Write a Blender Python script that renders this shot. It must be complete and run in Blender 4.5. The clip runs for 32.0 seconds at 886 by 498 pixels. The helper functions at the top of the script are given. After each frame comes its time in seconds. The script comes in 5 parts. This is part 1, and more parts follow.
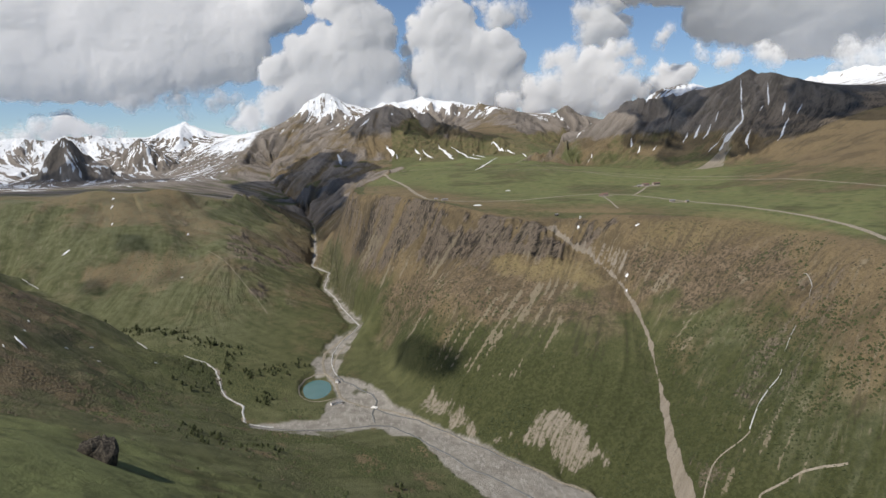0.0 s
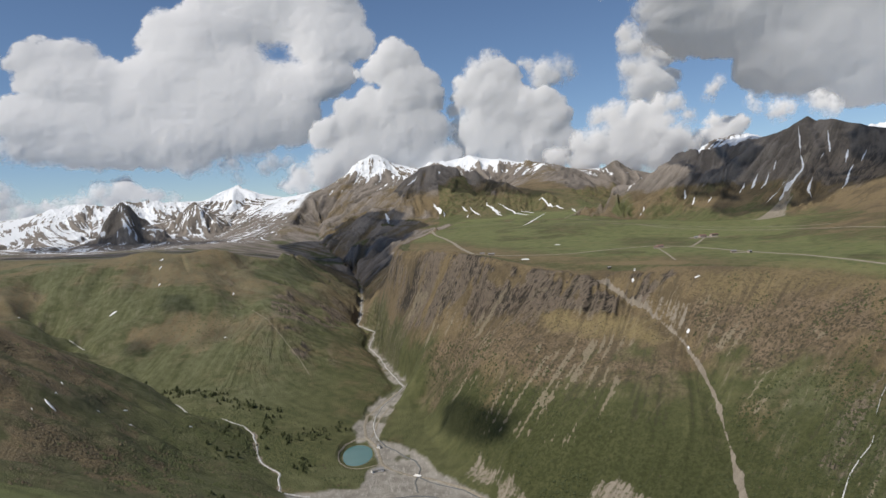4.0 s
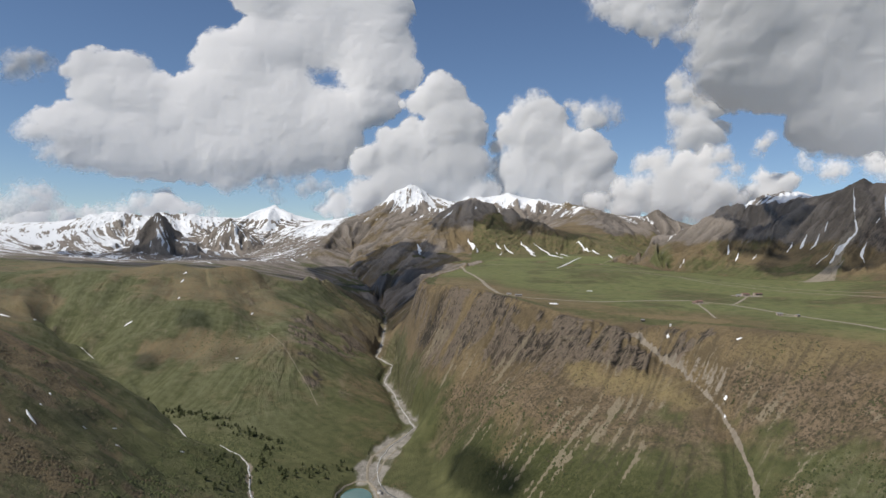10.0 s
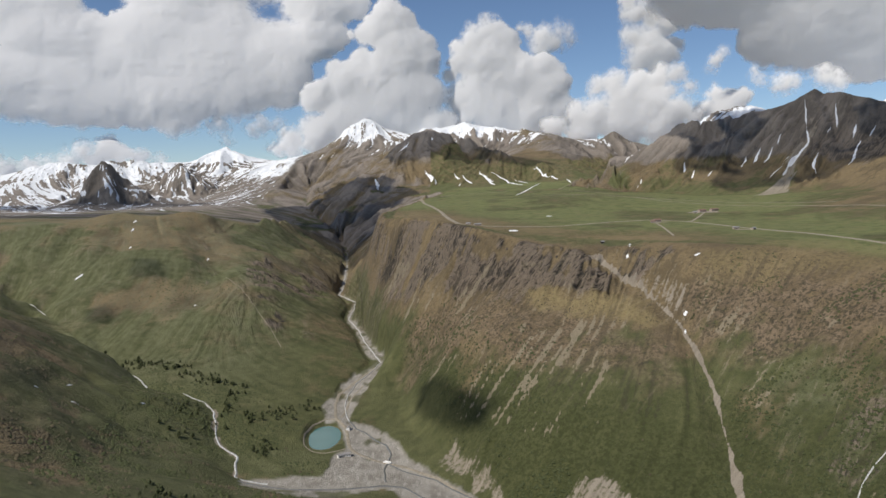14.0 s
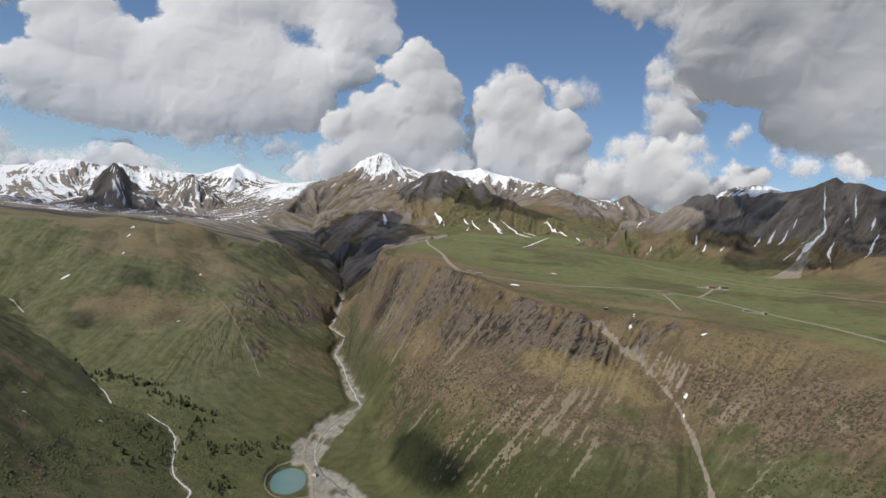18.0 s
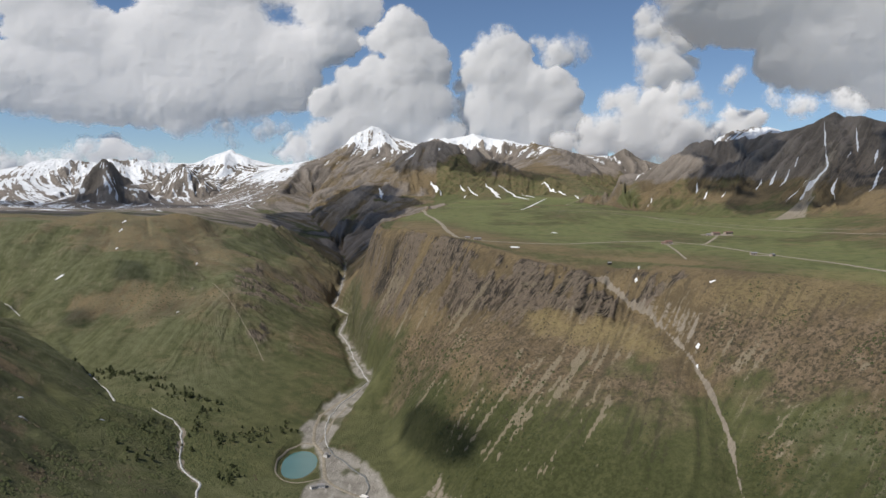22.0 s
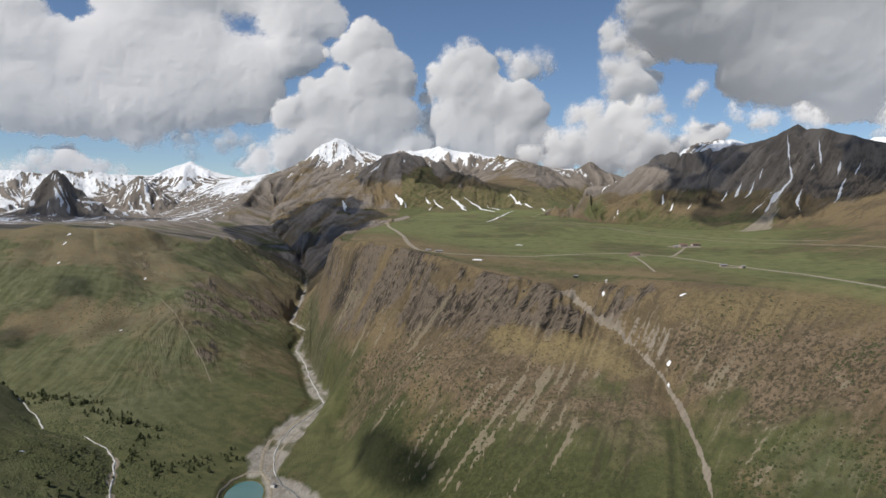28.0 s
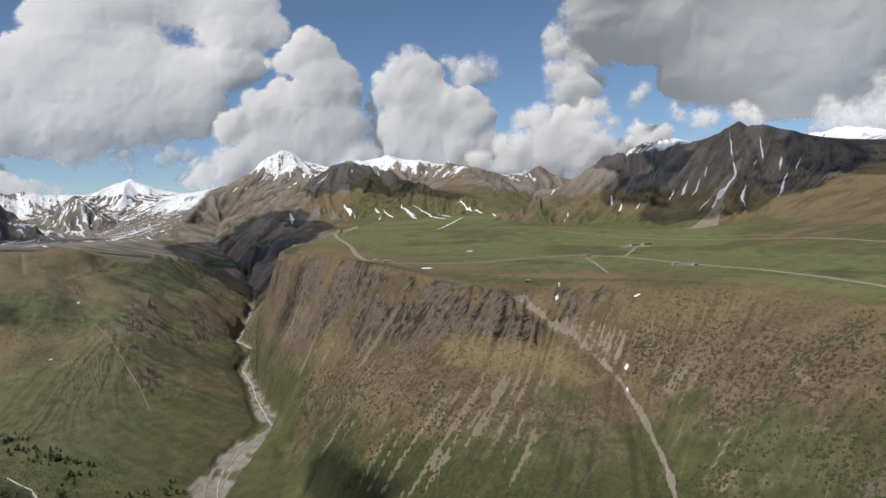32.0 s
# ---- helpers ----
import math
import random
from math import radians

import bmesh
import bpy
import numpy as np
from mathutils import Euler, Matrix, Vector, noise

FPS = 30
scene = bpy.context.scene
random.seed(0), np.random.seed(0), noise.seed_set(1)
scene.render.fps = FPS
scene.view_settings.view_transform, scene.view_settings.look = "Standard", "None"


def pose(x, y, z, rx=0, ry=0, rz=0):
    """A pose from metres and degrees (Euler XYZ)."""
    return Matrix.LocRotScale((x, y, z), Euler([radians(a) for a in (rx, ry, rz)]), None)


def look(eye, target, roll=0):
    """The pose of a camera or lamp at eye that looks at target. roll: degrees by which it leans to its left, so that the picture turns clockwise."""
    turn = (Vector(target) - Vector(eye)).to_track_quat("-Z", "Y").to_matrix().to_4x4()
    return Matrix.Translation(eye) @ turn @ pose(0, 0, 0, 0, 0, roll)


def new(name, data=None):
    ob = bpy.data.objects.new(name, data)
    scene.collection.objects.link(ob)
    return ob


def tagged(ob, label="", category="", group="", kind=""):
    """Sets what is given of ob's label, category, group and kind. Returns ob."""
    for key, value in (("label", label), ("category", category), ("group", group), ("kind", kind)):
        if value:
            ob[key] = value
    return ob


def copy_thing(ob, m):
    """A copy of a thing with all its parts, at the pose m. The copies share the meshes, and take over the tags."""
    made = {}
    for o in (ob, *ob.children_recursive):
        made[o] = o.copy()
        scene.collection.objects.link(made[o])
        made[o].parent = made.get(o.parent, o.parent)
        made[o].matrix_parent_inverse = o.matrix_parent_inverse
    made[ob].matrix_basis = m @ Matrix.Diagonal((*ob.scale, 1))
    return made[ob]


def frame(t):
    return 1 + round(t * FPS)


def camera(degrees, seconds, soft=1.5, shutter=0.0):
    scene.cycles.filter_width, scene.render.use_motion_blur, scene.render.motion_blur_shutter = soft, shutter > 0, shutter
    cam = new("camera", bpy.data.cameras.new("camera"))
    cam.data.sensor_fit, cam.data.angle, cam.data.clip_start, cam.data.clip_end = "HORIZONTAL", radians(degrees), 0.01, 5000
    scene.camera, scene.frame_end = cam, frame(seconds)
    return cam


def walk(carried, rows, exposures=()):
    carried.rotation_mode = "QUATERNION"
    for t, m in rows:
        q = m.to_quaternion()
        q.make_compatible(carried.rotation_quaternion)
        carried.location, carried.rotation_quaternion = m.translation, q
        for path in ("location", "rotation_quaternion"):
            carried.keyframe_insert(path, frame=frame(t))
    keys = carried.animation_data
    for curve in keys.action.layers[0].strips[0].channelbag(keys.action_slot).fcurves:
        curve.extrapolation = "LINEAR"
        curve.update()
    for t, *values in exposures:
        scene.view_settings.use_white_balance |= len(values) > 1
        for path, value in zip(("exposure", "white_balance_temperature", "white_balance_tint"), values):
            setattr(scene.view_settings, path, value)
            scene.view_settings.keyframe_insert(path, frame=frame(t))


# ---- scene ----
cam = camera(64.06, 32.0)
PATH = [
    (0, -26.29, -122.72, 344.99, 82.186, 2.321, -3.516),
    (0.5, -23.68, -113.37, 342.71, 84.452, 4.386, -2.675),
    (1, -20.22, -105.42, 339.74, 85.393, 2.835, 1.899),
    (1.5, -18.65, -97.10, 336.48, 87.456, 2.082, 2.757),
    (2, -19.89, -89.30, 332.91, 89.191, 2.047, 0.143),
    (2.5, -20.85, -83.53, 330.84, 90.673, 2.515, -0.956),
    (4.5, -15.15, -72.88, 334.53, 86.296, 3.788, 1.514),
    (5, -14.02, -70.08, 335.17, 85.871, 2.913, 3.371),
    (5.5, -13.20, -67.18, 335.07, 84.435, 2.852, -1.172),
    (6, -13.78, -64.71, 335.09, 84.625, 6.491, 0.693),
    (6.5, -13.64, -63.41, 335.29, 82.484, -0.559, 6.574),
    (7, -11.79, -57.51, 334.58, 83.584, 1.134, 5.296),
    (7.5, -10.87, -50.30, 332.83, 85.215, 3.200, 1.975),
    (8, -10.78, -45.24, 333.21, 84.702, -0.439, 3.548),
    (8.5, -8.72, -38.34, 334.43, 86.389, -0.068, 3.264),
    (9, -6.75, -30.20, 334.17, 87.544, -1.605, 3.353),
    (9.5, -4.55, -22.25, 332.51, 88.810, -2.071, 3.625),
    (10, -2.73, -14.35, 331.18, 90.064, -1.139, 3.397),
    (10.5, -1.51, -8.47, 331.01, 90.481, -0.171, 3.167),
    (11, -0.93, -5.46, 331.25, 90.105, 0.256, 2.394),
    (11.5, -1.00, -4.27, 331.53, 89.007, -0.156, 1.501),
    (12, -0.72, -4.14, 331.51, 87.123, -1.197, 1.012),
    (12.5, -0.42, -2.70, 330.76, 86.243, -0.640, 0.225),
    (13, 0.01, 0.00, 330.00, 85.660, 0.798, -0.061),
    (13.5, 1.28, 3.65, 328.67, 85.364, 1.455, 0.569),
    (14, 3.29, 6.88, 328.16, 84.646, 2.001, 0.171),
    (14.5, 4.46, 11.01, 328.57, 84.211, 2.165, -1.418),
    (16.5, 7.07, 33.91, 329.63, 85.838, -4.219, -1.373),
    (17, 8.30, 40.13, 329.83, 86.994, -3.770, -1.940),
    (17.5, 8.96, 46.52, 330.74, 87.925, -4.142, -0.476),
    (18, 10.86, 51.76, 331.09, 87.992, -4.937, 0.977),
    (18.5, 12.37, 56.10, 329.67, 88.070, -5.077, -0.157),
    (19, 12.88, 59.34, 328.65, 87.875, -4.576, -1.837),
    (19.5, 13.21, 61.71, 328.40, 87.257, -3.671, -0.779),
    (20, 14.74, 63.62, 328.66, 86.018, -3.980, 1.980),
    (20.5, 15.91, 66.58, 328.15, 85.626, -2.480, 2.139),
    (21, 16.74, 71.11, 327.18, 85.696, -2.915, 1.018),
    (21.5, 17.58, 75.03, 326.10, 85.493, -1.146, 0.037),
    (22, 18.62, 79.60, 325.96, 85.594, -0.216, 0.876),
    (22.5, 20.59, 84.59, 325.37, 85.757, 1.983, 0.996),
    (23, 21.65, 89.42, 324.49, 86.022, 2.390, -0.116),
    (23.5, 22.18, 93.07, 323.66, 85.625, 1.990, -0.172),
    (24, 23.00, 97.39, 323.71, 85.665, 1.830, 0.146),
    (24.5, 24.30, 102.65, 323.87, 86.181, 1.700, 0.381),
    (25, 25.80, 108.71, 323.52, 87.098, 1.105, 0.060),
    (25.5, 27.04, 113.93, 323.17, 87.645, 2.028, -0.797),
    (26, 27.83, 117.55, 322.07, 87.080, 0.630, -0.977),
    (26.5, 28.48, 120.85, 321.15, 86.799, -0.199, -1.746),
    (28.5, 32.42, 136.42, 320.72, 86.642, -0.242, -1.660),
    (29, 33.62, 140.27, 320.73, 86.266, -1.136, -2.110),
    (29.5, 34.60, 143.97, 320.33, 86.408, -1.631, -2.942),
    (30, 34.85, 148.02, 319.68, 86.444, -2.486, -2.136),
    (30.5, 36.06, 152.37, 319.31, 86.443, -2.463, -1.377),
    (31, 37.56, 156.14, 318.66, 85.820, -2.917, -2.049),
    (31.5, 39.07, 161.07, 318.16, 85.599, -3.844, -2.953),
    (32, 41.18, 167.95, 318.21, 87.357, 1.949, -5.561),
]
walk(cam, [(t, pose(x, y, z, rx, ry, rz)) for t, x, y, z, rx, ry, rz in PATH], ((0.0, 0.06, 6600, 10), (2.0, 0.02, 6600, 10), (5.0, -0.04, 6600, 10), (8.0, 0.03, 6600, 10), (12.0, -0.04, 6600, 10), (14.0, 0.02, 6600, 10), (20.0, -0.02, 6600, 10), (32.0, -0.01, 6600, 10)))

# ---- sky and sun ----
SUN_DIR = Vector((-0.52, -0.36, 0.78)).normalized()
world = bpy.data.worlds.new("sky")
scene.world = world
world.use_nodes = True
wn = world.node_tree.nodes
sky = wn.new("ShaderNodeTexSky")
sky.sky_type = "NISHITA"
sky.sun_disc = False
sky.sun_elevation = math.asin(SUN_DIR.z)
sky.sun_rotation = math.atan2(SUN_DIR.x, SUN_DIR.y)
sky.altitude = 2300
sky.air_density, sky.dust_density, sky.ozone_density = 1.0, 0.1, 4.0
wn["Background"].inputs["Strength"].default_value = 0.093
world.node_tree.links.new(sky.outputs[0], wn["Background"].inputs["Color"])
sun = new("sun", bpy.data.lights.new("sun", "SUN"))
sun.data.energy, sun.data.angle, sun.data.color = 4.0, radians(0.5), (1.0, 0.95, 0.88)
sun.matrix_world = look((0, 0, 3000), Vector((0, 0, 3000)) - SUN_DIR)


# ---- materials ----
class Mat:
    """A node material with short names for the nodes that it needs."""

    def __init__(self, name, rough=0.9):
        self.m = bpy.data.materials.new(name)
        self.m.use_nodes = True
        self.t = self.m.node_tree
        self.bsdf = self.t.nodes["Principled BSDF"]
        self.bsdf.inputs["Roughness"].default_value = rough
        self.bsdf.inputs["Specular IOR Level"].default_value = 0.25
        self.geo = self.t.nodes.new("ShaderNodeNewGeometry")

    def put(self, sock, v):
        if hasattr(v, "links"):
            self.t.links.new(v, sock)
        else:
            sock.default_value = v

    def noise(self, scale, detail=5, stretch=None, rough=0.6):
        n = self.t.nodes.new("ShaderNodeTexNoise")
        n.inputs["Scale"].default_value = 1.0
        n.inputs["Detail"].default_value, n.inputs["Roughness"].default_value = detail, rough
        mp = self.t.nodes.new("ShaderNodeMapping")
        sx = stretch or (1, 1, 1)
        mp.inputs["Scale"].default_value = [scale * k for k in sx]
        self.t.links.new(self.geo.outputs["Position"], mp.inputs[0])
        self.t.links.new(mp.outputs[0], n.inputs[0])
        return n.outputs[0]

    def attr(self, name):
        n = self.t.nodes.new("ShaderNodeAttribute")
        n.attribute_name = name
        return n.outputs["Fac"]

    def math(self, op, a, b=0.0):
        n = self.t.nodes.new("ShaderNodeMath")
        n.operation = op
        self.put(n.inputs[0], a), self.put(n.inputs[1], b)
        return n.outputs[0]

    def step(self, v, lo, hi):
        n = self.t.nodes.new("ShaderNodeMapRange")
        n.interpolation_type = "SMOOTHSTEP"
        self.put(n.inputs[0], v)
        n.inputs[1].default_value, n.inputs[2].default_value = lo, hi
        return n.outputs[0]

    def mix(self, f, a, b):
        n = self.t.nodes.new("ShaderNodeMix")
        n.data_type = "RGBA"
        self.put(n.inputs[0], f)
        for s, v in ((n.inputs[6], a), (n.inputs[7], b)):
            self.put(s, v if hasattr(v, "links") else (*v, 1))
        return n.outputs[2]

    def bump(self, h, dist, strength=0.6):
        n = self.t.nodes.new("ShaderNodeBump")
        n.inputs["Distance"].default_value, n.inputs["Strength"].default_value = dist, strength
        self.t.links.new(h, n.inputs["Height"])
        self.t.links.new(n.outputs[0], self.bsdf.inputs["Normal"])

    def color(self, c):
        self.put(self.bsdf.inputs["Base Color"], c if hasattr(c, "links") else (*c, 1))
        return self.m


# ---- the lie of the land: heights along its ridges, rims and streams ----
def line(text):
    return np.array([[float(v) for v in p.split(",")] for p in text.split()])


LINES = {
    "river": line("-356,2520,92 -330,2330,68 -285,1930,57 -278,1800,51 -222,1700,47 -216,1520,40 -182,1425,36 -148,1290,29 -116,1200,24 -147,1100,17 -160,1030,11 -135,960,6 -110,880,0 -70,820,-5 -18,780,-9 61,691,-13 135,594,-20 230,480,-28 330,330,-36 480,100,-48 650,-300,-65"),
    "gorge": line("-356,2520,92 -400,2700,125 -500,2900,190 -600,3100,240 -700,3700,330"),
    "tributary": line("-120,775,-4 -190,762,0 -244,773,4 -255,820,12 -283,844,19 -302,886,24 -318,940,30 -348,978,34 -388,1010,38 -447,1027,44 -543,1151,52 -658,1241,75 -821,1404,105 -950,1470,150 -1150,1480,205 -1600,1480,270"),
    "slope_foot": line("-75,1100,20 -58,950,8 -2,815,2 71,670,-6 155,565,-10 250,480,-10 360,330,-20 520,100,-30"),
    "rim": line("-40,2500,282 -110,2150,268 -140,1850,262 -150,1650,258 -135,1500,256 -96,1447,262 -24,1300,262 61,1148,248 142,1071,230 211,1029,222 265,1016,234 333,943,239 405,892,236 473,824,228 470,640,222 480,520,212 600,300,200"),
    "face_belly": line("16,960,130 72,850,103 100,805,90 204,755,110"),
    "left_rib": line("-470,1790,182 -405,1560,145 -353,1339,118 -300,1260,72"),
    "gully": line("212,1032,218 231,1001,204 248,958,189 262,928,180 274,889,164 282,845,150 283,790,125 280,740,102 268,670,70 246,579,32 236,510,0"),
    "plateau": line("-96,1898,265 -4,1500,256 93,1347,250 392,1551,246 565,1603,246 612,1147,236 857,1862,268"),
    "plateau_far": line("-40,2500,282 20,2760,296 200,2900,312 361,3079,325 625,2832,322 610,2270,276 736,2020,262 857,1862,270 961,1754,272 1053,1700,290"),
    "right_ridge": line("625,2832,323 726,2704,380 834,2515,489 990,2458,493 1189,2312,572 1239,2220,560 1312,2100,508 1380,1897,431 1500,1700,420"),
    "near_bank": line("-110,720,-2 -40,700,-6 11,566,-2 80,480,0 150,380,5 300,100,10"),
    "near_low": line("-46,546,12 -100,430,45 0,300,50"),
    "right_snow": line("900,2580,478 960,2575,520 1020,2570,546 1090,2570,568 1154,2600,545"),
    "right_spur": line("1150,2250,520 1060,2030,365 1020,1850,295"),
    "right_spur_b": line("990,2458,493 900,2230,350 830,2050,285"),
    "right_hill": line("965,1579,280 1104,1541,344 1400,1300,420"),
    "right_plateau": line("554,829,232 798,1146,258 1000,1250,290"),
    "triangle": line("-75,3599,597 157,3396,491 379,3228,404 612,2988,328"),
    "brown_ridge": line("612,2988,328 570,3350,410 600,3800,520 560,4200,600 491,4473,640"),
    "far_valley": line("650,2850,322 760,3200,330 850,3700,350 1000,4100,400"),
    "range_hollow": line("-20,3150,330 120,3700,400 250,4100,460"),
    "triangle_left": line("-75,3599,597 -255,3491,462 -433,2969,262 -420,2650,150"),
    "skyline_mid": line("-471,4375,702 -219,4495,631 138,4498,700 491,4473,626 819,4527,572 1052,4375,560 1289,4416,507 1700,4300,480"),
    "massif_left": line("-471,4375,702 -727,4137,539 -814,3916,468 -816,3506,344 -799,3202,267"),
    "skyline_left": line("-3200,3300,400 -2700,3500,420 -2270,3652,440 -2093,3870,505 -1900,3900,490 -1655,4077,501 -1500,4200,500 -1318,4303,552 -983,4391,486 -800,4400,500"),
    "dark_peak": line("-1725,3640,375 -1600,3300,305 -1560,2900,262"),
    "peak_side": line("-1500,3420,312 -1470,3000,268"),
    "peak_side_b": line("-1800,3420,318 -1740,3000,270"),
    "cone_spur": line("-1318,4303,552 -1260,4050,445 -1200,3750,335 -1150,3300,262"),
    "cone_west": line("-1318,4303,552 -1400,4120,490 -1430,3900,400"),
    "west_spur": line("-2093,3870,505 -2050,3500,390 -1980,3000,285"),
    "west_hollow": line("-1480,3700,335 -1440,3300,285 -1400,2900,255"),
    "west_hollow_b": line("-1880,3600,370 -1800,3200,300 -1750,2800,265"),
    "snow_base": line("-2200,2200,285 -1535,2461,278 -1355,2564,268 -1152,2661,262 -957,2843,268 -817,2990,255"),
    "left_top": line("-1500,1850,282 -1200,1790,248 -1060,1740,276 -935,1778,258 -830,1835,292 -760,1850,270 -690,1880,286 -600,1900,262 -530,1960,236 -520,2150,222 -545,2400,208"),
    "left_shelf": line("-1500,2150,272 -1200,2140,262 -950,2220,258 -760,2260,248 -640,2350,224"),
    "left_face": line("-790,1505,172 -556,1659,204"),
    "left_low": line("-360,1257,82 -493,1257,84"),
    "left_mid": line("-334,1769,116 -427,1749,148"),
    "near_hill": line("-239,729,12 -330,765,45 -399,791,62 -494,780,147 -560,740,205 -700,650,290 -1000,450,400"),
    "near_ridge": line("-350,900,44 -391,905,70 -455,910,98 -523,905,142 -583,900,176 -648,895,210 -712,890,248 -1000,800,360"),
    "near_slope": line("-86,656,6 -127,579,26 -155,485,50 -214,403,100 -235,350,140 -260,312,185 -330,200,230"),
    "under": line("-300,-100,230 -100,-100,150 200,-100,60 500,-300,10"),
    "right_back": line("2200,1200,520 2600,2400,560 2323,3796,671 2523,3663,724 2700,3558,664"),
    "left_back": line("-2600,600,520 -2800,1800,420"),
    "south": line("-3800,-900,500 0,-900,150 3800,-900,500"),
    "north": line("-3800,5000,350 0,5100,400 3800,5000,420"),
}

GX, GY = (-3900.0, 3900.0), (-900.0, 5100.0)


def along(pts, gap):
    """Points every gap metres along a line."""
    out = []
    for a, b in zip(pts[:-1], pts[1:]):
        n = max(2, int(np.linalg.norm(b[:2] - a[:2]) / gap))
        out.append(a + (b - a) * np.linspace(0, 1, n, endpoint=False)[:, None])
    return np.concatenate(out + [pts[-1:]])


def relax():
    """Heights on a square grid, stretched like a skin between the lines."""
    h = None
    for cell, rounds in ((200.0, 400), (100.0, 200), (50.0, 150), (25.0, 120), (12.5, 60)):
        nx, ny = int((GX[1] - GX[0]) / cell) + 1, int((GY[1] - GY[0]) / cell) + 1
        if h is None:
            h = np.full((ny, nx), 250.0)
        else:
            jy, jx = np.linspace(0, h.shape[0] - 1, ny), np.linspace(0, h.shape[1] - 1, nx)
            h = bilinear(h, jx[None, :] + 0 * jy[:, None], jy[:, None] + 0 * jx[None, :])
        total, count = np.zeros((ny, nx)), np.zeros((ny, nx))
        for pts in LINES.values():
            p = along(pts, cell * 0.5)
            i = np.clip(((p[:, 0] - GX[0]) / cell).round().astype(int), 0, nx - 1)
            j = np.clip(((p[:, 1] - GY[0]) / cell).round().astype(int), 0, ny - 1)
            np.add.at(total, (j, i), p[:, 2])
            np.add.at(count, (j, i), 1)
        fixed = count > 0
        held = total[fixed] / count[fixed]
        for _ in range(rounds):
            h[fixed] = held
            e = np.pad(h, 1, mode="edge")
            h = (e[:-2, 1:-1] + e[2:, 1:-1] + e[1:-1, :-2] + e[1:-1, 2:]) / 4
        h[fixed] = held
    e = np.pad(h, 1, mode="edge")
    return (h * 2 + (e[:-2, 1:-1] + e[2:, 1:-1] + e[1:-1, :-2] + e[1:-1, 2:]) / 2) / 4


def bilinear(a, x, y):
    x, y = np.clip(x, 0, a.shape[1] - 1.001), np.clip(y, 0, a.shape[0] - 1.001)
    i, j = x.astype(int), y.astype(int)
    u, v = x - i, y - j
    return (a[j, i] * (1 - u) + a[j, i + 1] * u) * (1 - v) + (a[j + 1, i] * (1 - u) + a[j + 1, i + 1] * u) * v


CELL = 12.5
BASE = relax()


def base_height(x, y):
    return bilinear(BASE, (x - GX[0]) / CELL, (y - GY[0]) / CELL)


# ---- noise on arrays ----
LATTICE = np.random.RandomState(5).rand(256, 256)


def value_noise(x, y, seed=0):
    x, y = x + 37.1 * seed, y + 91.7 * seed
    i, j = np.floor(x).astype(int), np.floor(y).astype(int)
    u, v = x - i, y - j
    u, v = u * u * (3 - 2 * u), v * v * (3 - 2 * v)
    a, b = LATTICE[j & 255, i & 255], LATTICE[j & 255, (i + 1) & 255]
    c, d = LATTICE[(j + 1) & 255, i & 255], LATTICE[(j + 1) & 255, (i + 1) & 255]
    return (a + (b - a) * u) * (1 - v) + (c + (d - c) * u) * v


def fbm(x, y, size, octaves, seed=0, gain=0.5):
    out, amp, total = 0.0, 1.0, 0.0
    for k in range(octaves):
        out = out + amp * (value_noise(x / size, y / size, seed + k) - 0.5)
        total += amp
        amp, size = amp * gain, size / 2.03
    return out / total * 2


def ridged(x, y, size, octaves, seed=0):
    out, amp = 0.0, 1.0
    for k in range(octaves):
        out = out + amp * (1 - np.abs(2 * value_noise(x / size, y / size, seed + k) - 1))
        amp, size = amp * 0.5, size / 2.1
    return out / 2


def smooth(v, lo, hi):
    t = np.clip((v - lo) / (hi - lo), 0, 1)
    return t * t * (3 - 2 * t)


def near_line(x, y, pts):
    """How far each place lies from a line in plan."""
    best = np.full(x.shape, 1e9)
    for a, b in zip(pts[:-1], pts[1:]):
        d = b[:2] - a[:2]
        t = np.clip(((x - a[0]) * d[0] + (y - a[1]) * d[1]) / (d @ d), 0, 1)
        best = np.minimum(best, np.hypot(x - a[0] - t * d[0], y - a[1] - t * d[1]))
    return best


def inside(x, y, pts):
    """How far inside (+) or outside (-) a closed outline each place lies."""
    odd = np.zeros(x.shape, bool)
    ring = np.concatenate([pts, pts[:1]])
    for a, b in zip(ring[:-1], ring[1:]):
        cross = (a[1] > y) != (b[1] > y)
        with np.errstate(divide="ignore", invalid="ignore"):
            odd ^= cross & (x < (b[0] - a[0]) * (y - a[1]) / (b[1] - a[1]) + a[0])
    return np.where(odd, 1, -1) * near_line(x, y, ring)


# the open slopes are rounded, the rims and stream beds stay sharp
bx, by = np.meshgrid(np.arange(BASE.shape[1]) * CELL + GX[0], np.arange(BASE.shape[0]) * CELL + GY[0])
kept = np.min([near_line(bx, by, LINES["rim"][:9])] + [near_line(bx, by, LINES[k]) for k in ("river", "slope_foot", "gully", "tributary", "near_bank")], axis=0)
rounded = BASE.copy()
for _ in range(14):
    e = np.pad(rounded, 1, mode="edge")
    rounded = (e[:-2, 1:-1] + e[2:, 1:-1] + e[1:-1, :-2] + e[1:-1, 2:]) / 4
open_slope = smooth(kept, 12, 60) * (1 - smooth(by, 1750, 1950))
BASE = BASE * (1 - open_slope) + rounded * open_slope


